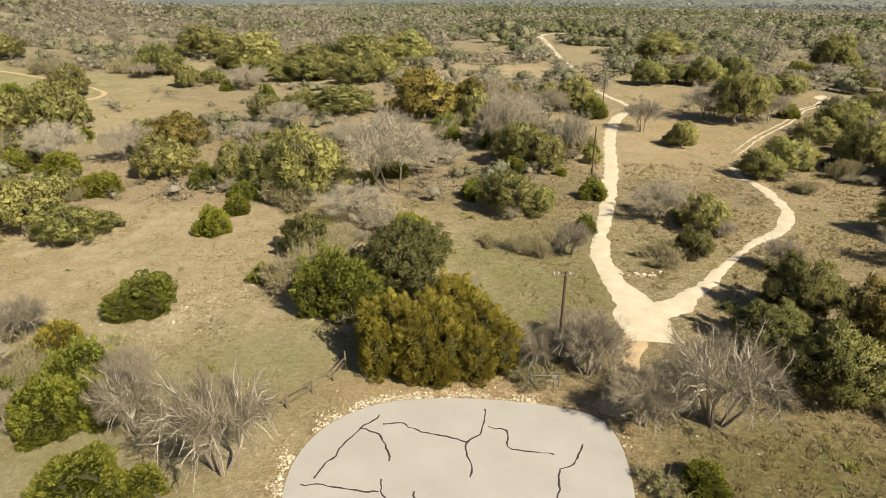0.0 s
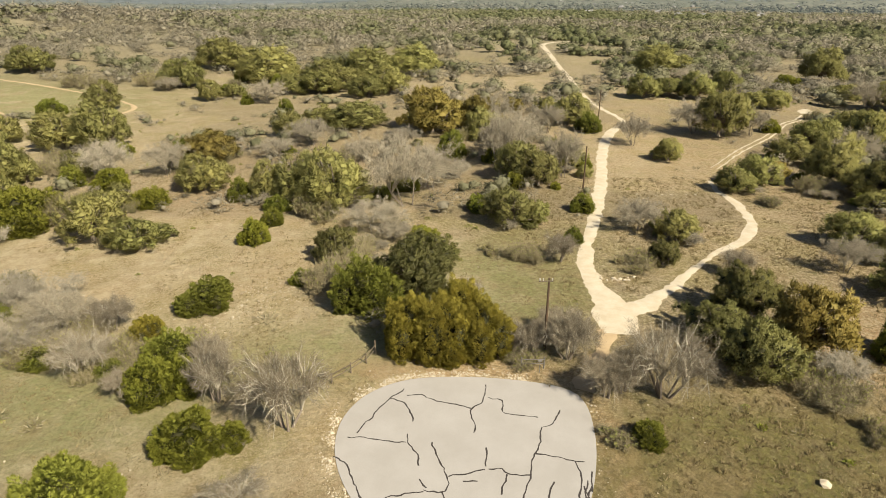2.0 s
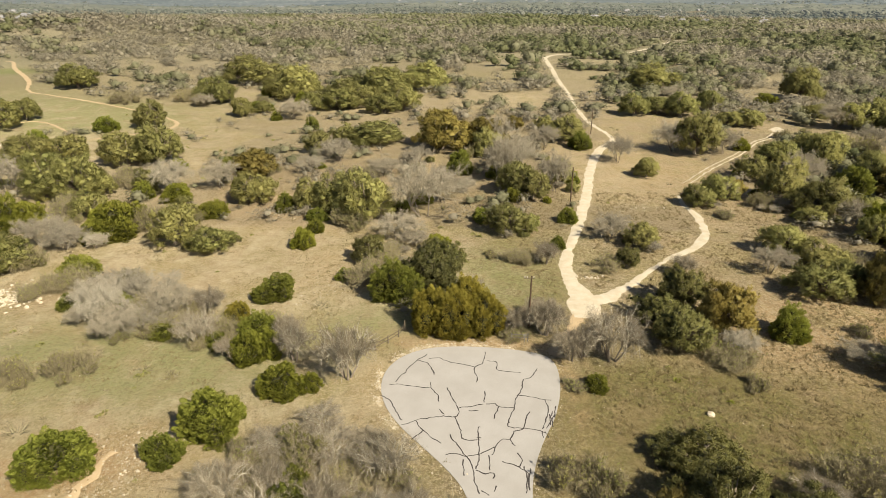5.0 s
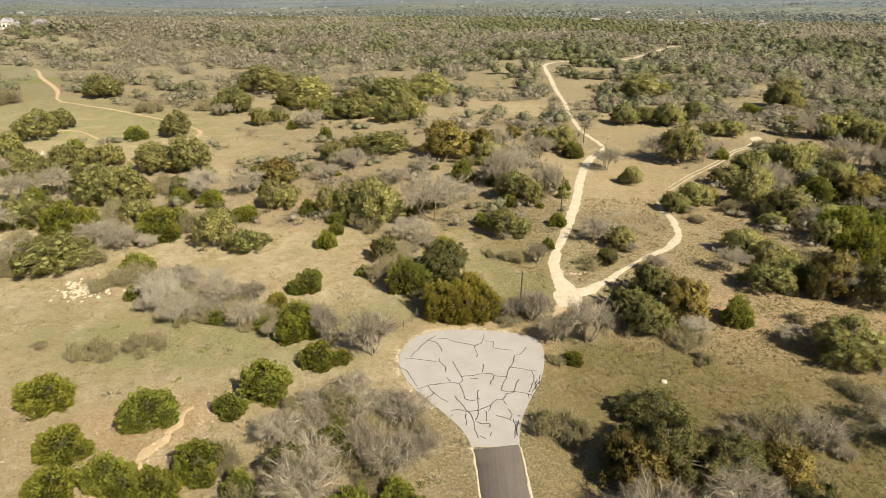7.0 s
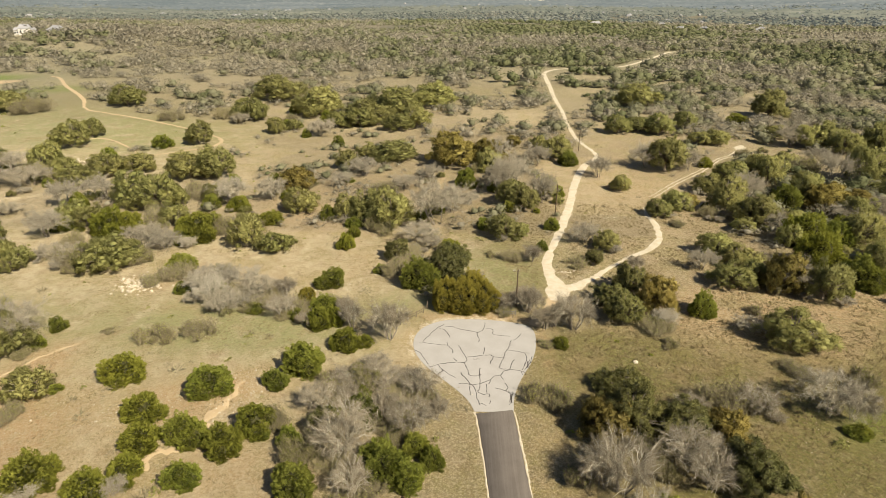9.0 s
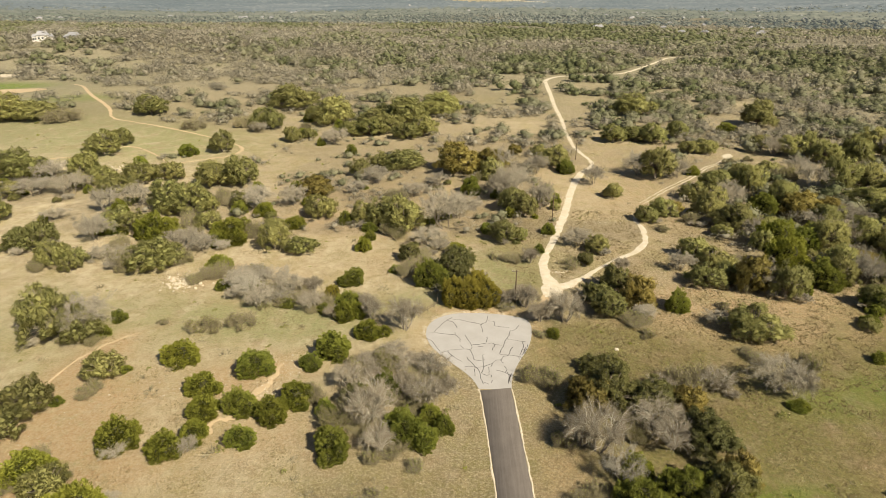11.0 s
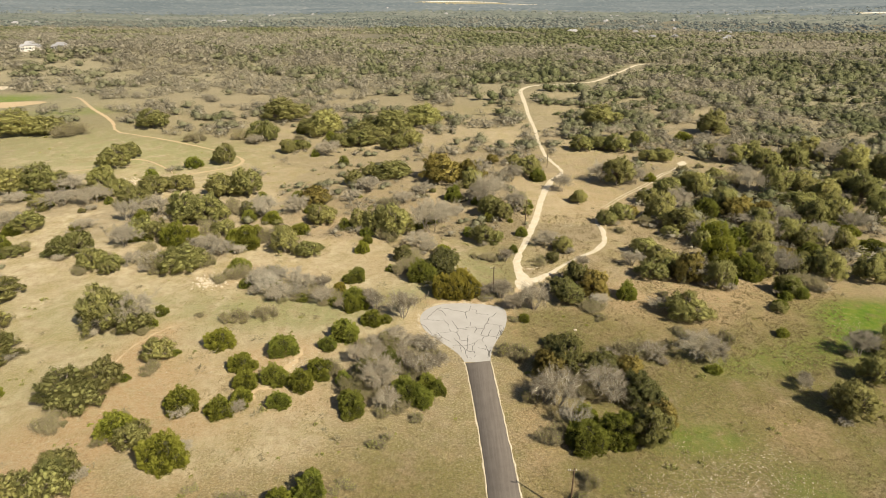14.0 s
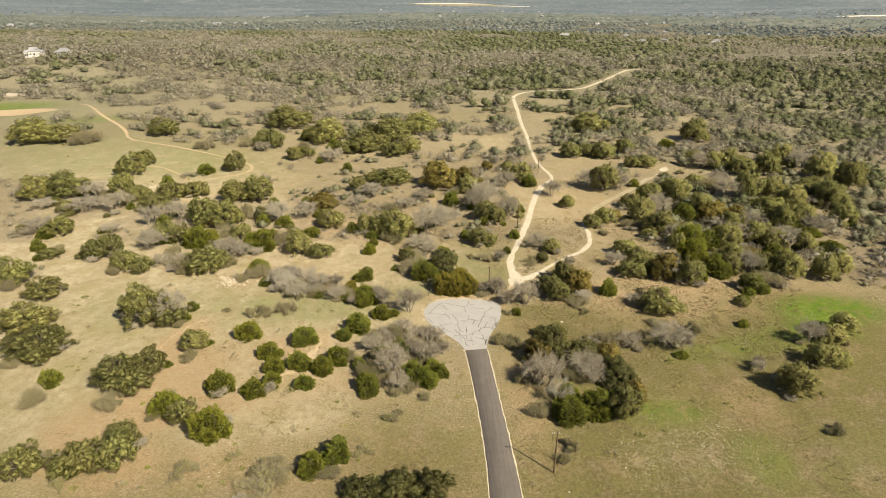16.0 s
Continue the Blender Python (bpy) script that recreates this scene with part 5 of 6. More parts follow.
plant(bare_tree, 7.1, 18.9, 3.7, 3.4)
plant(bare_tree, 8.9, 21.3, 4.9, 3.2)
plant(bare_tree, -43.4, 21.7, 4.8, 4)
plant(bare_tree, -61.8, 23.1, 5.3, 5.1)
plant(bare_tree, 70.4, 27.5, 7.9, 7.2)
plant(bare_tree, -1.6, 27.9, 3.7, 3.4)
plant(bare_tree, 98.1, 30.8, 8.4, 8.3)
plant(bare_tree, -100.3, 38.4, 8.6, 4.5)
plant(bare_tree, -108.2, 40.6, 5.7, 3.7)
plant(bare_tree, 12.8, 42, 4.5, 4.1)
plant(bare_tree, -81.5, 47.6, 7.8, 4.8)
plant(bare_tree, -88.1, 50.1, 9.9, 5.5)
plant(bare_tree, 124.3, 53.7, 10.9, 8)
plant(bare_tree, -117.3, 55.4, 10.1, 7.1)
plant(bare_tree, 109.2, 59.2, 8.3, 7.6)
plant(bare_tree, 85.4, 67.9, 6, 5.3)
plant(bare_tree, 144.5, 69.1, 10, 7.8)
plant(bare_tree, -140.9, 72.2, 7.8, 3.6)
plant(bare_tree, -168.1, 72.9, 10.8, 6.2)
plant(bare_tree, 108.7, 74.2, 8.8, 5.1)
plant(bare_tree, 121.6, 76.5, 10.3, 6.4)
plant(bare_tree, -127.9, 80.3, 8.9, 7.9)
plant(bare_tree, -77, 84.8, 12.3, 7.9)
plant(bare_tree, 64.6, 85.9, 6.6, 4.6)
plant(bare_tree, -120, 86.1, 9.2, 8.2)
plant(bare_tree, -65.6, 88.8, 8.3, 7)
plant(bare_tree, 22.3, 89.7, 9.1, 10.1)
plant(bare_tree, 88.7, 94, 9.6, 9.5)
plant(bare_tree, -162.9, 96.1, 14.1, 6.6)
plant(bare_tree, 8.6, 98, 9.6, 10.7)
plant(bare_tree, -151.2, 100.1, 13.2, 6.8)
plant(bare_tree, -184.4, 101.2, 9.7, 4)
plant(bare_tree, 12.1, 104.6, 12, 11.7)
plant(bare_tree, 129.9, 115.1, 11.9, 10)
plant(bare_tree, -169.7, 116.9, 12.8, 6.9)
plant(bare_tree, 47.2, 121.5, 9.1, 7.8)
plant(bare_tree, 83.7, 131.1, 9.2, 7.5)
plant(bare_tree, 68.9, 135.3, 12.7, 9.3)
plant(bare_tree, 25.7, 135.6, 11, 7.4)
plant(bare_tree, 10.9, 135.8, 9.5, 10.5)
plant(bare_tree, 135.9, 137.7, 11.1, 6.6)
plant(bare_tree, 189.1, 158, 14.8, 12.2)
plant(bare_tree, 139.5, 166.9, 12.2, 9.2)
plant(bare_tree, -67.8, 180.9, 12.6, 7.4)
plant(bare_tree, -111.7, 200.5, 9.3, 5.2)
plant(bare_tree, 97.2, 220.2, 10.5, 7.1)
plant(grey_scrub, -45.9, -66.4, 8, 2.5)
plant(grey_scrub, -33.3, -62.3, 5, 1.6)
plant(grey_scrub, -43, -62, 7.5, 2.4)
plant(grey_scrub, -61.7, -61.7, 4.2, 2.4)
plant(grey_scrub, 15.8, -59.6, 2.5, 1.7)
plant(grey_scrub, -53, -56.6, 2.6, 0.8)
plant(grey_scrub, -26.4, -56.5, 3.9, 1.2)
plant(grey_scrub, 17.6, -56.4, 3.5, 2.2)
plant(grey_scrub, 77, -52.4, 3.7, 2.1)
plant(grey_scrub, -20.8, -45.5, 4.2, 1.4)
plant(grey_scrub, -88.2, -40.1, 5.9, 2.5)
plant(grey_scrub, -105.1, -38.3, 5.4, 3)
plant(grey_scrub, -74.9, -38.1, 4, 2.2)
plant(grey_scrub, -20.2, -37.4, 2.6, 1.7)
plant(grey_scrub, -14, -37.4, 2.5, 1.6)
plant(grey_scrub, -17.8, -34.4, 5.5, 1.7)
plant(grey_scrub, 10.1, -32.1, 3.8, 2.4)
plant(grey_scrub, -23.3, -29.2, 5.2, 1.7)
plant(grey_scrub, -19.5, -28, 5.9, 1.9)
plant(grey_scrub, -14.7, -23.6, 5.5, 1.8)
plant(grey_scrub, -119.9, -23.2, 4.8, 2.2)
plant(grey_scrub, -27.4, -21.1, 4.9, 1.6)
plant(grey_scrub, -34.3, -20.9, 4.3, 2.7)
plant(grey_scrub, -18.8, -20.7, 6.4, 2)
plant(grey_scrub, -76.1, -20.4, 4.5, 2)
plant(grey_scrub, -25, -15.1, 6, 2)
plant(grey_scrub, 10.5, -15.1, 4.4, 2.8)
plant(grey_scrub, -11.3, -14.6, 5.2, 1.7)
plant(grey_scrub, -10.2, -13.4, 2.5, 1.6)
plant(grey_scrub, -15.5, -13.4, 6.1, 2)
plant(grey_scrub, 7.1, -13.3, 3.8, 2.4)
plant(grey_scrub, 62.5, -9.5, 4.7, 3)
plant(grey_scrub, 53.9, -4.8, 5.4, 1.7)
plant(grey_scrub, -125, 1.4, 6.4, 2.8)
plant(grey_scrub, 11.4, 2.7, 3.4, 1)
plant(grey_scrub, 34.6, 2.9, 3, 1.4)
plant(grey_scrub, -66, 3, 3.7, 2.3)
plant(grey_scrub, -62.2, 3.1, 4.7, 2.8)
plant(grey_scrub, -55.9, 5, 5.7, 3)
plant(grey_scrub, -74.2, 5.6, 2.4, 0.8)
plant(grey_scrub, -37.5, 11.1, 2.2, 1.4)
plant(grey_scrub, -41.1, 13.4, 4.9, 1.6)
plant(grey_scrub, -37.5, 14.7, 4.4, 2.6)
plant(grey_scrub, -40.5, 15.8, 3, 1.9)
plant(grey_scrub, 4.4, 15.9, 3.6, 1.5)
plant(grey_scrub, -49.8, 16.1, 4.8, 1.5)
plant(grey_scrub, 56.1, 16.5, 3, 1.6)
plant(grey_scrub, -45.9, 17.7, 6.9, 2.2)
plant(grey_scrub, -39.6, 17.8, 3.3, 2)
plant(grey_scrub, -33.3, 17.8, 3.4, 2.2)
plant(grey_scrub, -52.7, 21.3, 5.4, 2.8)
plant(grey_scrub, 103.1, 23.3, 8.4, 3.2)
plant(grey_scrub, -75.6, 27.4, 5.3, 2.1)
plant(grey_scrub, -71.1, 30.2, 7.1, 3.8)
plant(grey_scrub, -18.9, 34.9, 8.3, 4.3)
plant(grey_scrub, -98.6, 36.6, 8.9, 4.6)
plant(grey_scrub, 8.4, 43.5, 5.3, 2.2)
plant(grey_scrub, 3.1, 45.1, 2.5, 1.2)
plant(grey_scrub, -107.5, 49.8, 5.7, 3.2)
plant(grey_scrub, -150.7, 52.1, 3.8, 2.6)
plant(grey_scrub, -71, 58.9, 5.9, 4.7)
plant(grey_scrub, -91.9, 65.3, 6.1, 4.8)
plant(grey_scrub, 58.8, 70.5, 4.2, 1.9)
plant(grey_scrub, 71.9, 77.9, 6.5, 3.2)
plant(grey_scrub, -86.6, 87.8, 5.4, 3.4)
plant(grey_scrub, -92.5, 92.2, 6.8, 4.4)
plant(grey_scrub, 124.8, 127.4, 10.3, 5.9)
plant(grey_scrub, 112.8, 151.6, 4.5, 2.8)
plant(grey_scrub, 123.2, 156.2, 4, 2.2)
plant(grey_scrub, -146.5, 201.3, 10.2, 4.6)
plant(grey_scrub, -114.7, 204.3, 7.7, 4.7)
plant(grey_scrub, -218.4, 205.1, 13.9, 6.3)
plant(grey_scrub, -89.8, 211.1, 6.6, 3.2)
plant(grey_scrub, -123, 211.8, 9.8, 5.1)
plant(pale_scrub, -58.7, 18.4, 7.3, 6.4)
plant(pale_scrub, -60.8, 27.2, 9.1, 4.4)
plant(pale_scrub, -54.2, 27.8, 7.8, 3.8)
plant(pale_scrub, -76, 48.5, 4.5, 2.9)


def fringe():
    """Low brush and saplings that grow up round the skirts of the oaks and bare trees."""
    for x, y, r in list(PLANTED):
        if r < 2.8 or not -70 < y < 130 or y < 20 and abs(x) < 24:
            continue
        wild = y > 45
        for k in range(dice.choice((1, 1, 2, 2, 3) if wild else (0, 1, 1, 2, 2))):
            a, w = dice.uniform(0, 2 * math.pi), r * dice.uniform(0.55, 1.15)
            px, py = x + math.cos(a) * r * dice.uniform(0.8, 1.25), y + math.sin(a) * r * dice.uniform(0.8, 1.25)
            if w < 1.2 or not clear_of_trails(np.array([px]), np.array([py]))[0] or any(((px - cx) / p) ** 2 + ((py - cy) / q) ** 2 < 1 for cx, cy, p, q in CLEARINGS):
                continue
            if math.hypot((px + 2.4) / 16, (py - 1.5) / 15) < 1 or abs(px - 1.2) < 8 and py < 0:
                continue
            among = (leafy_scrub, bare_tree, bare_tree, live_oak, live_oak, dark_juniper, bright_juniper) if wild else (leafy_scrub, leafy_scrub, grey_scrub, bare_tree, bare_tree, dark_juniper)
            plant(dice.choice(among), px, py, w, w * dice.uniform(0.42, 0.7))


fringe()


# ---- far woodland ----
def patchy(x, y, scale, seed):
    return np.array([noise.noise((a / scale, b / scale, seed)) for a, b in zip(x, y)])


def sown(y0, y1, cell, mean, seed):
    """Places, widths, heights and kinds of wild trees: denser and in stands where the land is wooded."""
    global rng
    rng = np.random.default_rng(seed)
    n = int((y1 - y0) * (y1 + y0 + 380) * 0.8 / cell)
    y = np.sqrt(rng.uniform((y0 + 190) ** 2, (y1 + 190) ** 2, n)) - 190
    x = rng.uniform(-1, 1, n) * (y + 190) * 0.80
    keep = clear_of_trails(x, y) if y0 < 700 else np.ones(n, bool)
    for cx, cy, a, b in CLEARINGS:
        keep &= ((x - cx) / a) ** 2 + ((y - cy) / b) ** 2 > 1
    for cx, cy in FAR_HOMES + [(-470, 588), (-446, 598)]:
        keep &= ~((np.abs(x - cx) < 14) & (y > cy - 22) & (y < cy + 8))
    x, y = x[keep], y[keep]
    wide = 26 if y0 < 700 else 90
    q = patchy(x, y, wide, 101) * 0.8 + patchy(x, y, wide * 3, 108) * 0.5
    cover = thickness(x, y)
    keep = (q > (0.5 - cover) * 0.9) & (rng.random(len(x)) < cover + 0.25)
    x, y = x[keep], y[keep]
    w = np.minimum(rng.lognormal(math.log(mean), 0.48, len(x)), mean * 2.0)
    if y0 < 300:
        w = np.where((y < 180) & (x < 74), w * 0.84, w) * np.where((x > 80) & (y < 330), 1.3, 1.0)
        w = np.minimum(np.where((y < 196) & (np.abs(x - 20) > 40), w * 0.7, w), 9.0)
        near = np.array([min((math.hypot(a - px, b - py) - pr for px, py, pr in PLANTED)) for a, b in zip(x, y)])
        keep = near > w * np.where(y < 196, 0.0, 0.32)
        x, y, w = x[keep], y[keep], w[keep]
    stand = patchy(x, y, 42 if y0 < 700 else 150, 3.3) + patchy(x, y, 140 if y0 < 700 else 420, 5.1) * 0.7
    stand = stand + rng.normal(0, 0.24, len(x)) + np.clip((x - 60) / 60, 0, 1) * 0.26 * (y < 700) - np.clip(-x / 200, 0, 1) * 0.22 * (y > 250) + np.where((x > 85) & (y < 170), 0.6, 0)
    return x, y, w, w * rng.uniform(0.42, 0.78, len(x)), stand


def kinds_of(stand, bare_share, green_share):
    """0 grey-green, 1 deep green, 2 leafless."""
    low, high = np.quantile(stand, bare_share), np.quantile(stand, 1 - green_share)
    return np.where(stand < low, 2, np.where(stand < high, 0, 1))


def far_tree(lobes, sprays, bare, seed):
    """A small tree of unit width and height: a rough core under leafy or twiggy boughs of small sprays."""
    global rng
    rng = np.random.default_rng(seed)
    v, f = ball((0, 0, 0.44), (0.25, 0.25, 0.28) if not bare else (0.13, 0.13, 0.16), 2 if sprays > 60 else 1 if lobes > 1 else 0, 0.2)
    pieces = [(v, f)]
    for j in range(lobes):
        a, q = j * 2.4 + rng.uniform(-0.5, 0.5), rng.uniform(0.0, 0.16) if j == 0 else rng.uniform(0.20, 0.42)
        lr = rng.uniform(0.15, 0.30)
        c = np.array((q * math.cos(a), q * math.sin(a), rng.uniform(0.58, 0.74) if j == 0 else rng.uniform(0.22, 0.66)))
        rad = np.array((lr, lr, min(lr * 1.15, 1 - c[2])))
        if lobes == 1:
            c, rad = np.array((0, 0, 0.45)), np.array((0.46, 0.46, 0.52))
        m = sprays // lobes
        d = unit(rng.normal(0, 1, (m, 3)) + np.array((0, 0, 0.4)))
        p = c + d * rad * rng.uniform(0.6, 1.1, (m, 1))
        size = (0.18 if not bare else 0.24) * (60 / max(sprays, 30)) ** 0.45
        u = unit(np.cross(d + rng.normal(0, 0.4, d.shape), rng.normal(0, 1, d.shape)))
        t = unit(np.cross(d, u) + d * (0.5 if not bare else 1.0) + rng.normal(0, 0.3, d.shape))
        thin = 0.34 if not bare else 0.13
        sv = facing(np.stack([p - u * size * thin, p + u * size * thin, p + t * size], 1).reshape(-1, 3), d)
        pieces.append((sv, np.arange(len(sv)).reshape(-1, 3)))
    v, f = joined(pieces)
    v[:, 2] = np.clip(v[:, 2], 0.02, 1.12)
    return v, f, rounded(v, f, (0, 0, 0.3), (0.5, 0.5, 0.7), 0.72)


def woodland(sowing, kind, lobes, sprays, label, materials=(M_FAR, M_FARGREEN, M_FARBARE)):
    """Many small trees in one mesh of each kind."""
    x, y, w, h, stand = sowing
    z = land(x, y)
    for flag, mat in enumerate(materials):
        lib = [far_tree(lobes, sprays, flag == 2, 500 + 10 * flag + j) for j in range(8)]
        of = rng.integers(0, 8, len(x))
        vs, fs, ns, tones, k = [], [], [], [], 0
        for j, (pv, pf, pn) in enumerate(lib):
            s = np.flatnonzero((kind == flag) & (of == j))
            if not len(s):
                continue
            turn = rng.uniform(0, 2 * math.pi, (len(s), 1))
            sx, sy = w[s, None] * rng.uniform(0.85, 1.2, (len(s), 1)), w[s, None] * rng.uniform(0.85, 1.2, (len(s), 1))
            px, py = pv[None, :, 0] * sx, pv[None, :, 1] * sy
            v = np.stack([x[s, None] + px * np.cos(turn) - py * np.sin(turn), y[s, None] + px * np.sin(turn) + py * np.cos(turn), z[s, None] + pv[None, :, 2] * h[s, None] - 0.1], -1)
            vs.append(v.reshape(-1, 3))
            cs, sn = np.cos(turn), np.sin(turn)
            ns.append(np.stack([pn[None, :, 0] * cs - pn[None, :, 1] * sn, pn[None, :, 0] * sn + pn[None, :, 1] * cs, np.repeat(pn[None, :, 2], len(s), 0)], -1).reshape(-1, 3))
            fs.append((pf[None] + (np.arange(len(s)) * len(pv))[:, None, None] + k).reshape(-1, 3))
            tones.append(np.repeat(rng.random(len(s)), len(pv)))
            k += len(s) * len(pv)
        me = mesh_from("woodland", np.concatenate(vs), np.concatenate(fs), mat, True, None, None, np.concatenate(ns))
        me.attributes.new("tone", "FLOAT", "POINT").data.foreach_set("value", np.concatenate(tones).astype(np.float32))
        tagged(new("woodland", me), label.replace("grey-green", ("grey-green", "deep green", "leafless grey-brown")[flag]), "woodland", kind="stuff")


FAR_HOMES = [(-1170, 2516), (-782, 2187), (-740, 2230), (-1488, 2379), (-1199, 1686), (-1160, 1720), (660, 2307), (690, 2330), (1125, 2350), (1106, 1978), (451, 2460), (560, 2010), (820, 2090), (-1010, 2100)]
home_dice = random.Random(23)
for cx, cy, a, b, many in ((430, 1420, 190, 330, 6), (660, 1500, 160, 330, 5), (900, 2300, 420, 300, 12), (-690, 2040, 90, 40, 8), (300, 2500, 300, 260, 8), (-500, 2700, 300, 260, 5), (1400, 2700, 300, 200, 6)):
    for k in range(many):
        FAR_HOMES.append((cx + home_dice.uniform(-a, a), cy + home_dice.uniform(-b, b)))


for proto, _, _ in PROTOS:
    for o in list(proto.children_recursive) + [proto]:
        bpy.data.objects.remove(o)
for y0, y1, cell, mean, bare_share, green_share, lobes, sprays, seed in ((20, 196, 22, 5.0, 0.50, 0.15, 6, 240, 101), (196, 330, 29, 6.2, 0.42, 0.24, 6, 170, 102), (330, 520, 36, 7.0, 0.48, 0.22, 5, 90, 103), (520, 780, 54, 8.4, 0.52, 0.20, 4, 44, 104)):
    sowing = sown(y0, y1, cell, mean, seed)
    woodland(sowing, kinds_of(sowing[4], bare_share, green_share), lobes, sprays, "grey-green oak and juniper woodland on dry grassland")
sowing = sown(780, 1520, 74, 10.5, 105)
woodland((*sowing[:3], sowing[3] * 0.75, sowing[4]), kinds_of(sowing[4], 0.45, 0.27), 1, 9, "grey-green wooded country far off")
# The farthest trees share the plain's glowing material, which imitates haze.
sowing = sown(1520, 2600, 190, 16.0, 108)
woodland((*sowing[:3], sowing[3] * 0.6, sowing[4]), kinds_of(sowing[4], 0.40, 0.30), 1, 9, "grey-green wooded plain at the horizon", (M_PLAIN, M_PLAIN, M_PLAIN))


def undergrowth():
    """Brush and leaf litter under the far trees."""
    global rng
    rng = np.random.default_rng(105)
    ring = [860.0]
    while ring[-1] < 2700:
        ring.append(ring[-1] * 1.012)
    R, A = np.meshgrid(np.array(ring), np.radians(np.arange(-47, 47, 0.3)), indexing="ij")
    x, y = (R * np.sin(A)).ravel(), (R * np.cos(A)).ravel() - 80
    tall = rng.uniform(0.2, 2.4, len(x)) * np.clip((R.ravel() - 850) / 100, 0, 1)
    for cx, cy, a, b in CLEARINGS:
        tall = np.where(((x - cx) / a) ** 2 + ((y - cy) / b) ** 2 < 1, -2.0, tall)
    v = np.stack([x, y, land(x, y) + tall], 1)
    i = np.arange(R.size).reshape(R.shape)
    f = np.stack([i[:-1, :-1], i[:-1, 1:], i[1:, 1:], i[1:, :-1]], -1).reshape(-1, 4)
    tagged(new("undergrowth", mesh_from("undergrowth", v, f, M_LITTER, True)), "grey-brown brush and litter between far trees", "undergrowth", kind="stuff")


undergrowth()


def backdrop(start, end, material, label, seed):
    """Land at the edge of sight: a rough sheet of crowns."""
    global rng
    rng = np.random.default_rng(seed)
    ring = [start]
    while ring[-1] < end:
        ring.append(ring[-1] * 1.0055)
    R, A = np.meshgrid(np.array(ring), np.radians(np.arange(-47, 47, 0.2)), indexing="ij")
    x, y = (R * np.sin(A)).ravel(), (R * np.cos(A)).ravel() - 80
    tall = rng.uniform(0, 9, len(x)) + 2 + patchy(x, y, 210, 4.9) * 5
    tall[R.ravel() < start + 4] = -4
    for cx, cy, a, b in CLEARINGS:
        tall = np.where(((x - cx) / a) ** 2 + ((y - cy) / b) ** 2 < 1, -2.0, tall)
    for cx, cy in FAR_HOMES:
        tall = np.where((np.abs(x - cx) < 16) & (y > cy - 26) & (y < cy + 12), -1.0, tall)
    v = np.stack([x, y, land(x, y) + tall], 1)
    i = np.arange(R.size).reshape(R.shape)
    f = np.stack([i[:-1, :-1], i[:-1, 1:], i[1:, 1:], i[1:, :-1]], -1).reshape(-1, 4)
    tagged(new("backdrop", mesh_from("backdrop", v, f, material, True)), label, "hills", kind="structure")


backdrop(2300.0, 2700, M_PLAIN, "dull green wooded plain far off with a haze glow", 106)
backdrop(2640.0, 4750, M_HILLS, "blue-grey wooded hills on the horizon with a haze glow", 107)


# ---- grass, stones ----
def tufts():
    """Tussocks of dry grass over the open ground round the court, thickest in the meadow east of it."""
    global rng
    rng = np.random.default_rng(77)
    n = 80000
    y = rng.uniform(-85, 90, n)
    x = rng.uniform(-1, 1, n) * (56 + 0.42 * (y + 85)) + 8
    meadow = (x > 9) & (y > -24)
    keep = patchy(x, y, 5, 4.4) + 0.5 * patchy(x, y, 17, 9.1) > np.where(meadow, -0.22, 0.06)
    keep &= ~((np.hypot((x + 2.4) / 12.8, (y - 1.5) / 12.4) < 1) | ((np.abs(x - 1.2) < 4.4) & (y < -6)))
    for line in (MAIN_TRAIL[:12], SPUR):
        for p in glide(line, 2):
            keep &= np.hypot(x - p.x, y - p.y) > p.z * 0.6 + 0.3
    x, y = x[keep], y[keep]
    p = np.stack([x, y, land(x, y) - 0.03], 1)
    size = rng.uniform(0.6, 1.5, len(x)) * np.where((x > 9) & (y > -24), 1.25, 0.9)
    p = np.repeat(p, 8, 0) + np.concatenate([rng.normal(0, 0.13, (len(p) * 8, 2)), np.zeros((len(p) * 8, 1))], 1)
    size = np.repeat(size, 8)[:, None]
    d = unit(np.array((0, 0, 1.0)) + rng.normal(0, 0.75, p.shape))
    side = unit(np.cross(d, rng.normal(0, 1, d.shape)))
    v = np.stack([p - side * 0.034 * size, p + side * 0.034 * size, p + d * 0.27 * size], 1).reshape(-1, 3)
    v[:, 2] = np.maximum(v[:, 2], np.repeat(p[:, 2], 3) - 0.02)
    tagged(new("dry_grass", mesh_from("dry_grass", v, np.arange(len(v)).reshape(-1, 3), M_GRASS)), "scattered tussocks of dry tan grass", "grass", kind="stuff")


tufts()


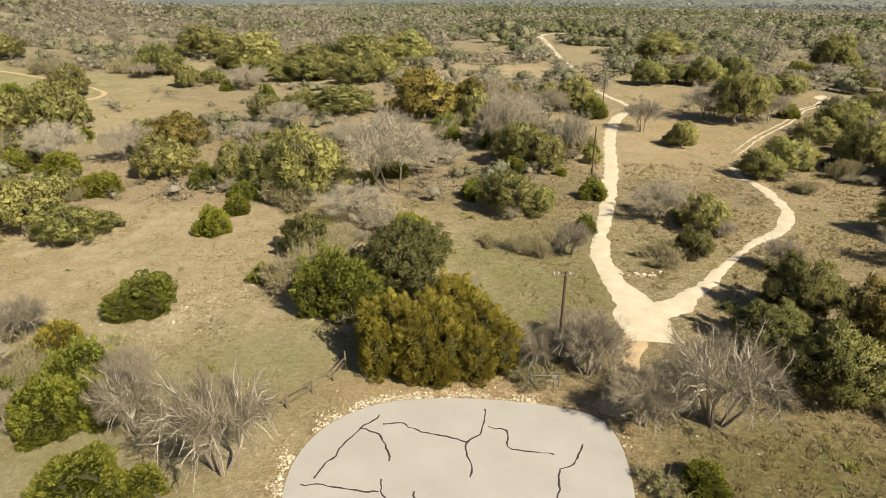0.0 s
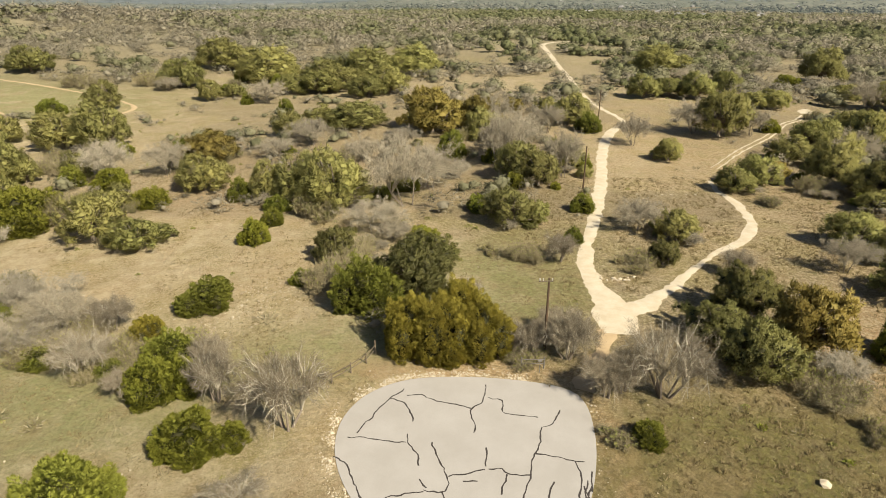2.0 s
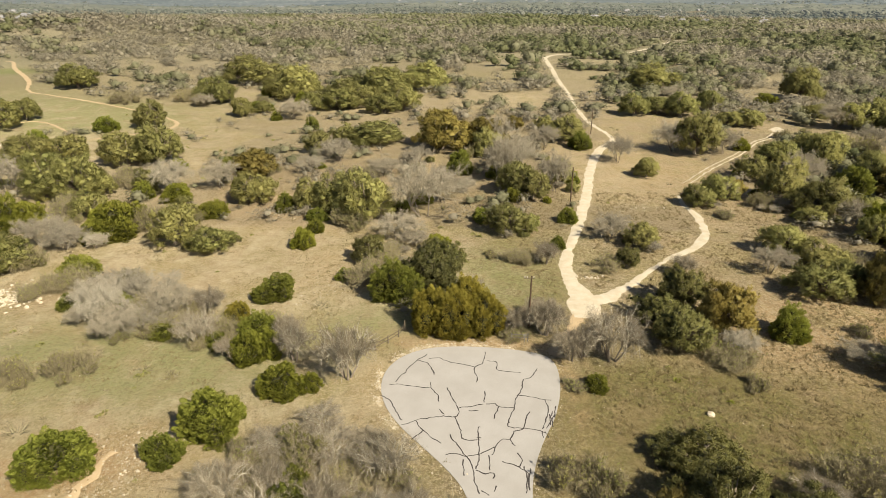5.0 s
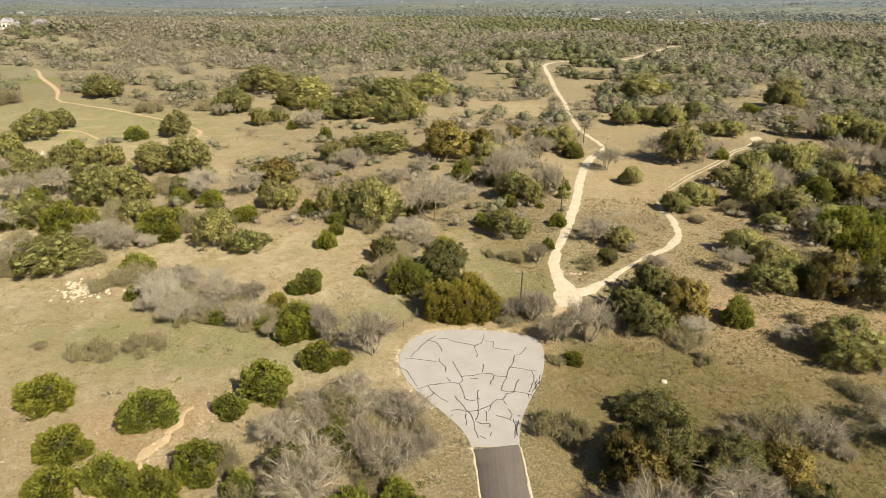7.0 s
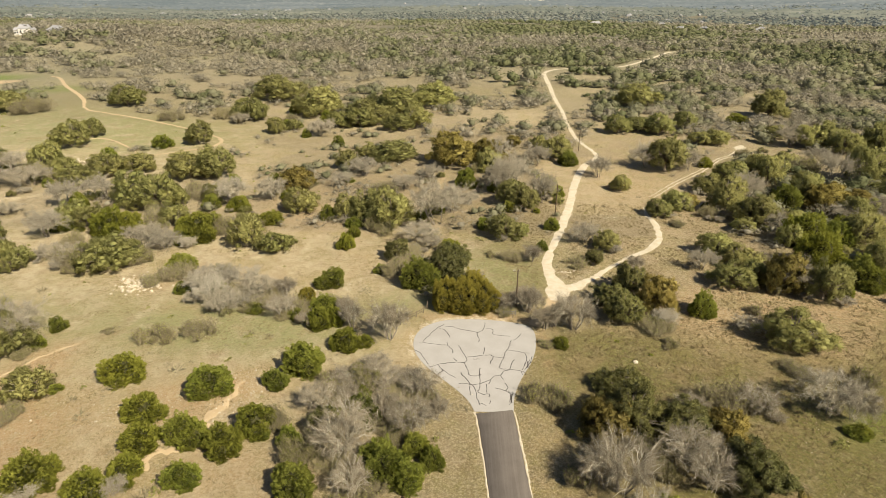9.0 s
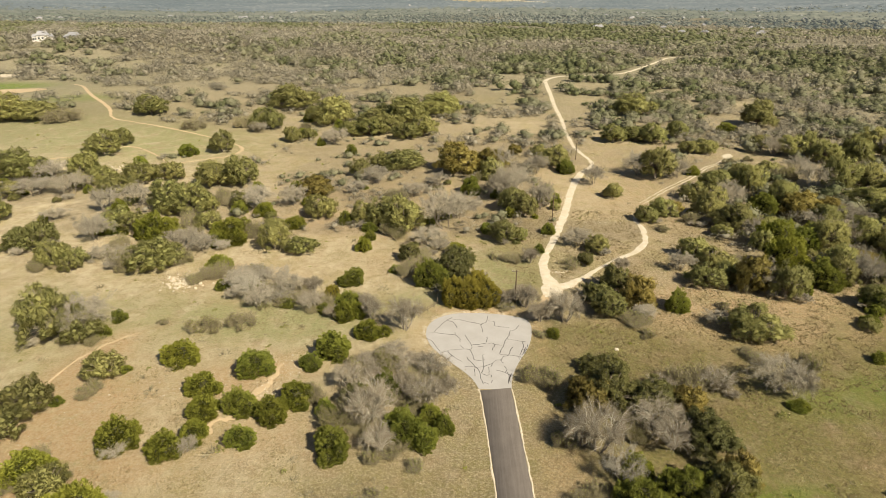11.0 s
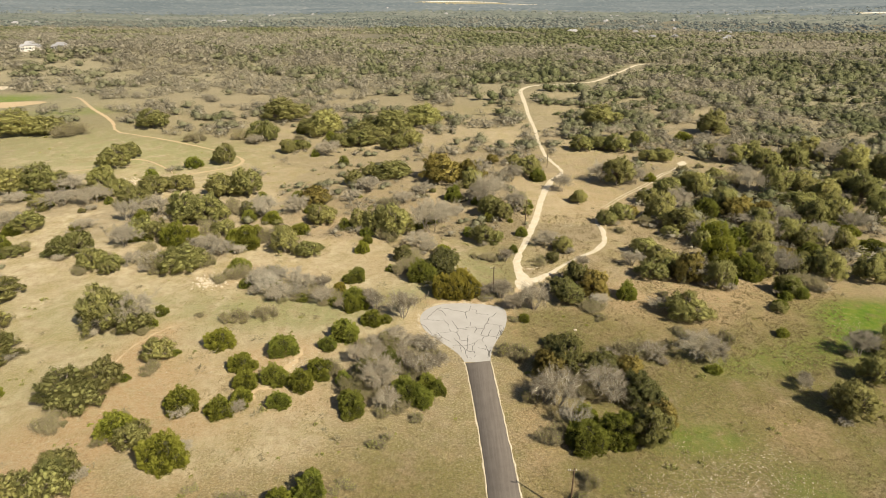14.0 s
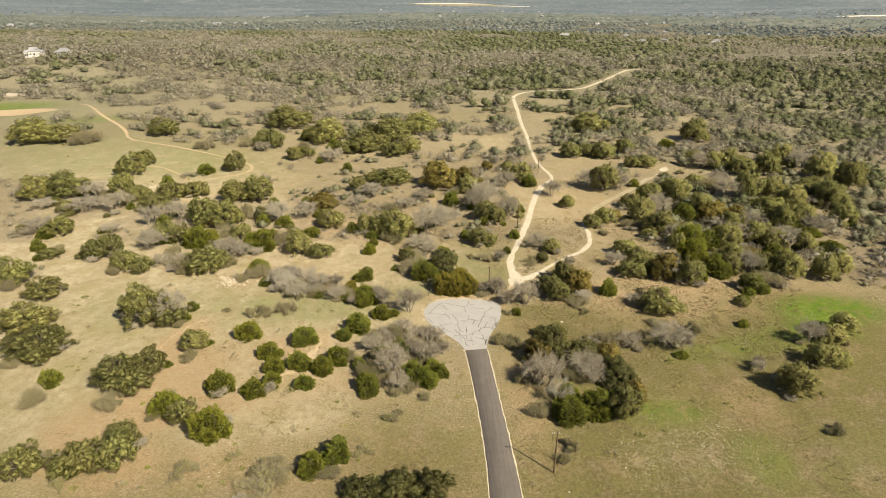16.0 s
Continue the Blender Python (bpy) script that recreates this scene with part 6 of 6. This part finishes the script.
def brush():
    """Low brush, knee to waist high, scattered over the open ground."""
    global rng
    rng = np.random.default_rng(78)
    n = 4200
    y = rng.uniform(-85, 200, n)
    x = rng.uniform(-1, 1, n) * (75 + 0.62 * (y + 85))
    keep = patchy(x, y, 11, 6.4) + patchy(x, y, 40, 2.2) * 0.6 > 0.16
    keep &= np.where(x > 30, np.where(y < 10, rng.random(n) < 0.45, True), True)
    keep &= ~((np.hypot((x + 2.4) / 14.5, (y - 1.5) / 14) < 1) | ((np.abs(x - 1.2) < 5.5) & (y < -8)))
    keep &= clear_of_trails(x, y) & (np.hypot(x + 78, y - 27) > 5)
    x, y = x[keep], y[keep]
    near = np.array([min((math.hypot(a - px, b - py) - pr for px, py, pr in PLANTED)) for a, b in zip(x, y)])
    x, y = x[near > -0.5], y[near > -0.5]
    w = np.minimum(rng.lognormal(math.log(0.85), 0.5, len(x)), 2.6)
    kind = rng.choice(3, len(x), p=(0.30, 0.08, 0.62))
    for flag, mat, lab in ((0, M_OAK, "low grey-green brush scattered over dry grass"), (1, M_JUNIPER, "small dark green juniper seedlings in dry grass"), (2, M_SCRUB, "low leafless grey-brown brush in dry grass")):
        s = kind == flag
        c = np.repeat(np.stack([x[s], y[s], land(x[s], y[s])], 1), 30, 0)
        r = np.repeat(w[s], 30)[:, None] * 0.5
        d = unit(rng.normal(0, 1, c.shape) + np.array((0, 0, 0.5)))
        d[:, 2] = np.abs(d[:, 2])
        p = c + d * r * np.array((1, 1, 0.85)) * rng.uniform(0.35, 1.0, r.shape)
        side = unit(np.cross(d, rng.normal(0, 1, d.shape)))
        wide, long = r * (0.26 if flag < 2 else 0.07), r * (0.5 if flag < 2 else 0.75)
        v = np.stack([p - side * wide, p + side * wide, p + unit(d + rng.normal(0, 0.4, d.shape)) * long], 1).reshape(-1, 3)
        v[:, 2] = np.maximum(v[:, 2], np.repeat(c[:, 2], 3) - 0.02)
        tagged(new("low_brush", mesh_from("low_brush", v, np.arange(len(v)).reshape(-1, 3), mat)), lab, "brush", kind="stuff")


brush()


def stone_mesh(x, y, s, flat=0.55, sink=0.15):
    core_v, core_f = ball((0, 0, 0), (1, 1, 1), 1, 0.0)
    m = len(x)
    rad = np.stack([s * rng.uniform(0.7, 1.4, m), s * rng.uniform(0.7, 1.3, m), s * flat * rng.uniform(0.7, 1.3, m)], 1)[:, None, :]
    c = np.stack([x, y, land(x, y) + s * flat * (1 - 2 * sink) * 0.8], 1)[:, None, :]
    v = (core_v[None] * rad * rng.uniform(0.75, 1.2, (m, len(core_v), 1)) + c).reshape(-1, 3)
    f = (core_f[None] + (np.arange(m) * len(core_v))[:, None, None]).reshape(-1, 3)
    return v, f


def verge():
    """Broken limestone along the court's edge."""
    global rng
    rng = np.random.default_rng(31)
    xs, ys, ss = [], [], []
    for k, p in enumerate(court_edge):
        a, b = court_edge[max(k - 1, 0)], court_edge[min(k + 1, len(court_edge) - 1)]
        t = (b - a).normalized()
        n = Vector((-t.y, t.x))
        if n.dot(p - Vector((-2, 0))) < 0:
            n = -n
        many = 44 if p.x < 4 and p.y > -9 else (7 if p.x < 0 else 2)
        for j in range(many):
            d = abs(rng.normal(0.1, 0.62)) + 0.10
            if noise.noise((p.x * 0.8, p.y * 0.8, d)) < -0.10:
                continue
            q = p + n * d + t * rng.uniform(-0.35, 0.35)
            xs.append(q.x), ys.append(q.y), ss.append(rng.lognormal(math.log(0.050), 0.45))
    v, f = stone_mesh(np.array(xs), np.array(ys), np.array(ss))
    tagged(new("verge_stones", mesh_from("verge_stones", v, f, M_STONE)), "broken pale limestone chips along the paving edge", "stones", kind="stuff")
    # loose stones on bare ground
    n = 4200
    y = rng.uniform(-75, 110, n)
    x = rng.uniform(-1, 1, n) * (75 + 0.3 * (y + 75))
    keep = (patchy(x, y, 9, 8.8) > 0.12) & (np.hypot((x + 2.4) / 13, (y - 1.5) / 12.4) > 1) & ~((np.abs(x - 1.2) < 4.5) & (y < -8))
    x, y = x[keep], y[keep]
    for (ax, ay), (bx, by), many in (((-92, -54), (-62, -6), 420), ((-62, -20), (-40, -8), 520), ((-60, -62), (-30, -58), 260), ((-40, 27), (-28, 34), 260), ((-50, 64), (-34, 68), 160), ((34, 76), (50, 80), 160), ((96, -4), (104, 4), 160), ((27, -59), (57, -54), 3200), ((-45, -22), (-36, -6), 700), ((-34, 20), (-18, 40), 700)):
        s = rng.uniform(0, 1, many)
        x = np.concatenate([x, ax + (bx - ax) * s + rng.normal(0, 1.7, many)])
        y = np.concatenate([y, ay + (by - ay) * s + rng.normal(0, 1.7 if many < 800 else 6.0, many)])
    hx, hy = rng.normal(-78, 2.2, 130), rng.normal(27, 1.9, 130)
    v, f = stone_mesh(hx, hy, rng.lognormal(math.log(0.20), 0.35, 130), 0.7)
    tagged(new("rubble", mesh_from("rubble", v, f, M_STONE)), "strewn heap of white broken limestone on soil", "stones", kind="stuff")
    for cx, cy, a, b in ((-150, 132, 5, 2.5), (-174, 133, 7, 2.0)):
        v, f = stone_mesh(rng.normal(cx, a, 90), rng.normal(cy, b, 90), rng.lognormal(math.log(0.30), 0.35, 90), 0.7)
        tagged(new("rubble", mesh_from("rubble", v, f, M_STONE)), "white limestone rubble strewn beside a footpath", "stones", kind="stuff")
    v, f = stone_mesh(x, y, rng.lognormal(math.log(0.052), 0.45, len(x)))
    tagged(new("loose_stones", mesh_from("loose_stones", v, f, M_STONE)), "small pale stones strewn over dry grass", "stones", kind="stuff")


verge()


def rock(x, y, s, label, group):
    global rng
    v, f = stone_mesh(np.array([0.0]), np.array([0.0]), np.array([s]), 0.6)
    v[:, 2] -= height(0, 0)
    ob = new("rock", mesh_from("rock", v, f, M_STONE))
    ob.location = (x, y, height(x, y) - 0.03)
    ob.rotation_euler = (0, 0, dice.uniform(0, 6.28))
    tagged(ob, label, "rock", group)


rng = np.random.default_rng(90)
for k in range(70):
    rock(-78.2 + rng.normal(0, 2.6), 26.8 + rng.normal(0, 2.9), rng.uniform(0.18, 0.5), "pale limestone rock dumped on dry grass", "dumped limestone rocks")
for k in range(26):
    rock(-148 + rng.uniform(-14, 14), 130 + rng.normal(0, 1.6), rng.uniform(0.3, 0.7), "pale limestone rock on a low bank", "limestone rocks on the bank")
for k in range(16):
    rock(20 + rng.uniform(-2.6, 2.6), 35.8 + rng.normal(0, 0.5), rng.uniform(0.14, 0.34), "pale limestone rock beside the trail", "limestone rocks by the trail")
for k in range(10):
    rock(43 + rng.uniform(-5, 5), 77 + rng.normal(0, 1.0), rng.uniform(0.12, 0.3), "pale limestone rock in dry grass", "limestone rocks in the grass")
rock(26.4, -2.6, 0.42, "single white limestone boulder in dry grass", "")


# ---- poles, fence, sign ----
def rod(bm, a, b, ra, rb=None, sides=10):
    a, b = Vector(a), Vector(b)
    m = Matrix.Translation((a + b) / 2) @ (b - a).to_track_quat("Z", "Y").to_matrix().to_4x4()
    bmesh.ops.create_cone(bm, cap_ends=True, segments=sides, radius1=ra, radius2=ra if rb is None else rb, depth=(b - a).length, matrix=m)


def block(bm, center, size, bevel=0.0):
    r = bmesh.ops.create_cube(bm, size=1.0, matrix=Matrix.Translation(center) @ Matrix.Diagonal((*size, 1)))
    if bevel:
        bmesh.ops.bevel(bm, geom=list({e for v in r["verts"] for e in v.link_edges}), offset=bevel, segments=1, affect="EDGES")


def utility_pole(x, y, tall, arm=True):
    thing = tagged(new("utility_pole"), "dark creosoted wooden utility pole beside scrub" if arm else "plain brown wooden utility pole in scrub", "utility pole", "utility poles")
    thing.location = (x, y, height(x, y))
    bm = bmesh.new()
    rod(bm, (0, 0, -0.4), (0, 0, tall), 0.17, 0.115, 14)
    part("pole", bm, M_POLE, thing)
    if arm:
        bm = bmesh.new()
        block(bm, (-0.35, -0.16, tall - 0.25), (1.5, 0.10, 0.12), 0.015)
        part("crossarm", bm, M_RAIL, thing, "short pale weathered crossarm")
        for dx in (-1.0, -0.65, 0.3):
            bm = bmesh.new()
            rod(bm, (dx, -0.16, tall - 0.19), (dx, -0.16, tall + 0.06), 0.05, 0.075)
            part("insulator", bm, M_WHITE, thing, "white insulator")
    return thing


utility_pole(6.6, 16.6, 9.4)
utility_pole(12.4, -62.9, 10.1)
utility_pole(24.9, 81.0, 9.0, False)
utility_pole(46.5, 158.0, 9.0, False)


def fence():
    """A low rail fence with wire between leaning posts."""
    thing = tagged(new("rail_fence"), "low weathered wooden rail fence with leaning posts", "fence")
    thing.location = (-14, 13.6, 0)
    pts = [(2.0, 3.3), (1.2, 1.4), (-0.2, -0.4), (-1.9, -2.2), (-3.1, -3.8)]
    for k, (x, y) in enumerate(pts):
        bm = bmesh.new()
        rod(bm, (x, y, -0.3), (x + dice.uniform(-0.08, 0.08), y + dice.uniform(-0.08, 0.08), 1.75 if k == 0 else 1.25), 0.09, 0.075, 8)
        part("post", bm, M_RAIL, thing)
    for (a, b), (c, d) in zip(pts, pts[1:]):
        for z in (1.05, 0.55):
            bm = bmesh.new()
            rod(bm, (a, b, z), (c, d, z + dice.uniform(-0.08, 0.05)), 0.045, 0.04, 6)
            part("rail", bm, M_RAIL, thing)


fence()


def gate():
    """A small pipe gate at the head of the trail."""
    thing = tagged(new("pipe_gate"), "small dull grey pipe gate under bare branches", "gate")
    thing.location = (6.2, 14.0, 0)
    for x in (-2.4, 0.0):
        bm = bmesh.new()
        rod(bm, (x, 0, -0.3), (x, 0, 1.35), 0.06)
        part("post", bm, M_STEEL, thing)
    for z in (1.1, 0.6):
        bm = bmesh.new()
        rod(bm, (-2.4, 0, z), (0, 0, z), 0.04)
        part("rail", bm, M_STEEL, thing)
    sign = tagged(new("trail_sign"), "small dull grey sign board on a thin steel post", "sign")
    sign.location = (5.6, 13.2, 0)
    bm = bmesh.new()
    rod(bm, (0, 0, -0.3), (0, 0, 1.5), 0.035)
    part("post", bm, M_STEEL, sign)
    bm = bmesh.new()
    block(bm, (0, -0.05, 1.52), (0.42, 0.03, 0.28), 0.01)
    part("board", bm, M_STEEL, sign)


gate()


# ---- far things ----
def house(x, y, wide, deep, tall, turn, label, wings=1):
    thing = tagged(new("house"), label, "house", "far houses")
    thing.matrix_basis = pose(x, y, height(x, y) - 0.5, 0, 0, turn)
    for k in range(wings + 1):
        ox, sc = (0, 1.0) if k == 0 else ((-1) ** k * wide * 0.55, 0.62)
        w, d, t = wide * sc, deep * sc, tall * (1 if k == 0 else 0.8)
        bm = bmesh.new()
        block(bm, (ox, 0, t / 2), (w, d, t))
        wall = part("wall", bm, M_WHITE, thing)
        bm = bmesh.new()
        e, rz = 0.6, t + d * 0.45
        v = [bm.verts.new(q) for q in ((ox - w / 2 - e, -d / 2 - e, t - 0.1), (ox + w / 2 + e, -d / 2 - e, t - 0.1), (ox + w / 2 + e, d / 2 + e, t - 0.1), (ox - w / 2 - e, d / 2 + e, t - 0.1), (ox - w / 2 + d * 0.2, 0, rz), (ox + w / 2 - d * 0.2, 0, rz))]
        for q in ((0, 1, 5, 4), (2, 3, 4, 5), (1, 2, 5), (3, 0, 4), (0, 3, 2, 1)):
            bm.faces.new([v[j] for j in q])
        part("roof", bm, M_ROOF, thing, "pale grey hipped metal roof")
        for j in range(3 if wide > 14 else 2):
            bm = bmesh.new()
            block(bm, (ox - w * 0.3 + j * w * 0.3, -d / 2 - 0.03, t * 0.55), (1.6, 0.1, 1.8))
            part("window", bm, M_GLASS, thing, "dark window")


house(-473, 588, 12, 10, 7, 25, "large pale stone house with grey roofs among trees", 2)
house(-444, 598, 13, 9, 5.0, -10, "long pale house with a hipped roof among trees", 1)


def sand(name, x, y, a, b, material, label):
    bm = bmesh.new()
    bm.faces.new([bm.verts.new((x + a * math.cos(q) * (1 + 0.18 * math.sin(3 * q + a)), y + b * math.sin(q) * (1 + 0.15 * math.cos(2 * q)), 0)) for q in np.linspace(0, 2 * math.pi, 40, endpoint=False)])
    bmesh.ops.triangulate(bm, faces=bm.faces)
    bmesh.ops.subdivide_edges(bm, edges=bm.edges, cuts=3, use_grid_fill=True)
    for v in bm.verts:
        v.co.z = height(v.co.x, v.co.y) + 0.12
    me = bpy.data.meshes.new(name)
    bm.to_mesh(me)
    bm.free()
    me.materials.append(material)
    tagged(new(name, me), label, "sand", kind="structure")


sand("sand_patch", -322, 303, 26, 17, M_DIRT, "wide bare patch of tan sandy soil in green grass")
sand("sand_patch", -375, 381, 16, 8, M_TRAIL, "pale sand oval in green grass")
sand("quarry_floor", 120, 3640, 210, 60, M_QUARRY, "far pale quarry face on the hills")
sand("quarry_floor", 470, 3420, 120, 30, M_QUARRY, "far pale quarry face on the hills")
sand("quarry_floor", 1720, 2330, 130, 30, M_QUARRY, "far pale cleared ground on the hills")
for x, y in FAR_HOMES:
    house(x, y, dice.uniform(8, 13), dice.uniform(7, 10), dice.uniform(3.5, 6), dice.uniform(-40, 40), "small far pale house among wooded hills", dice.choice((0, 1)))
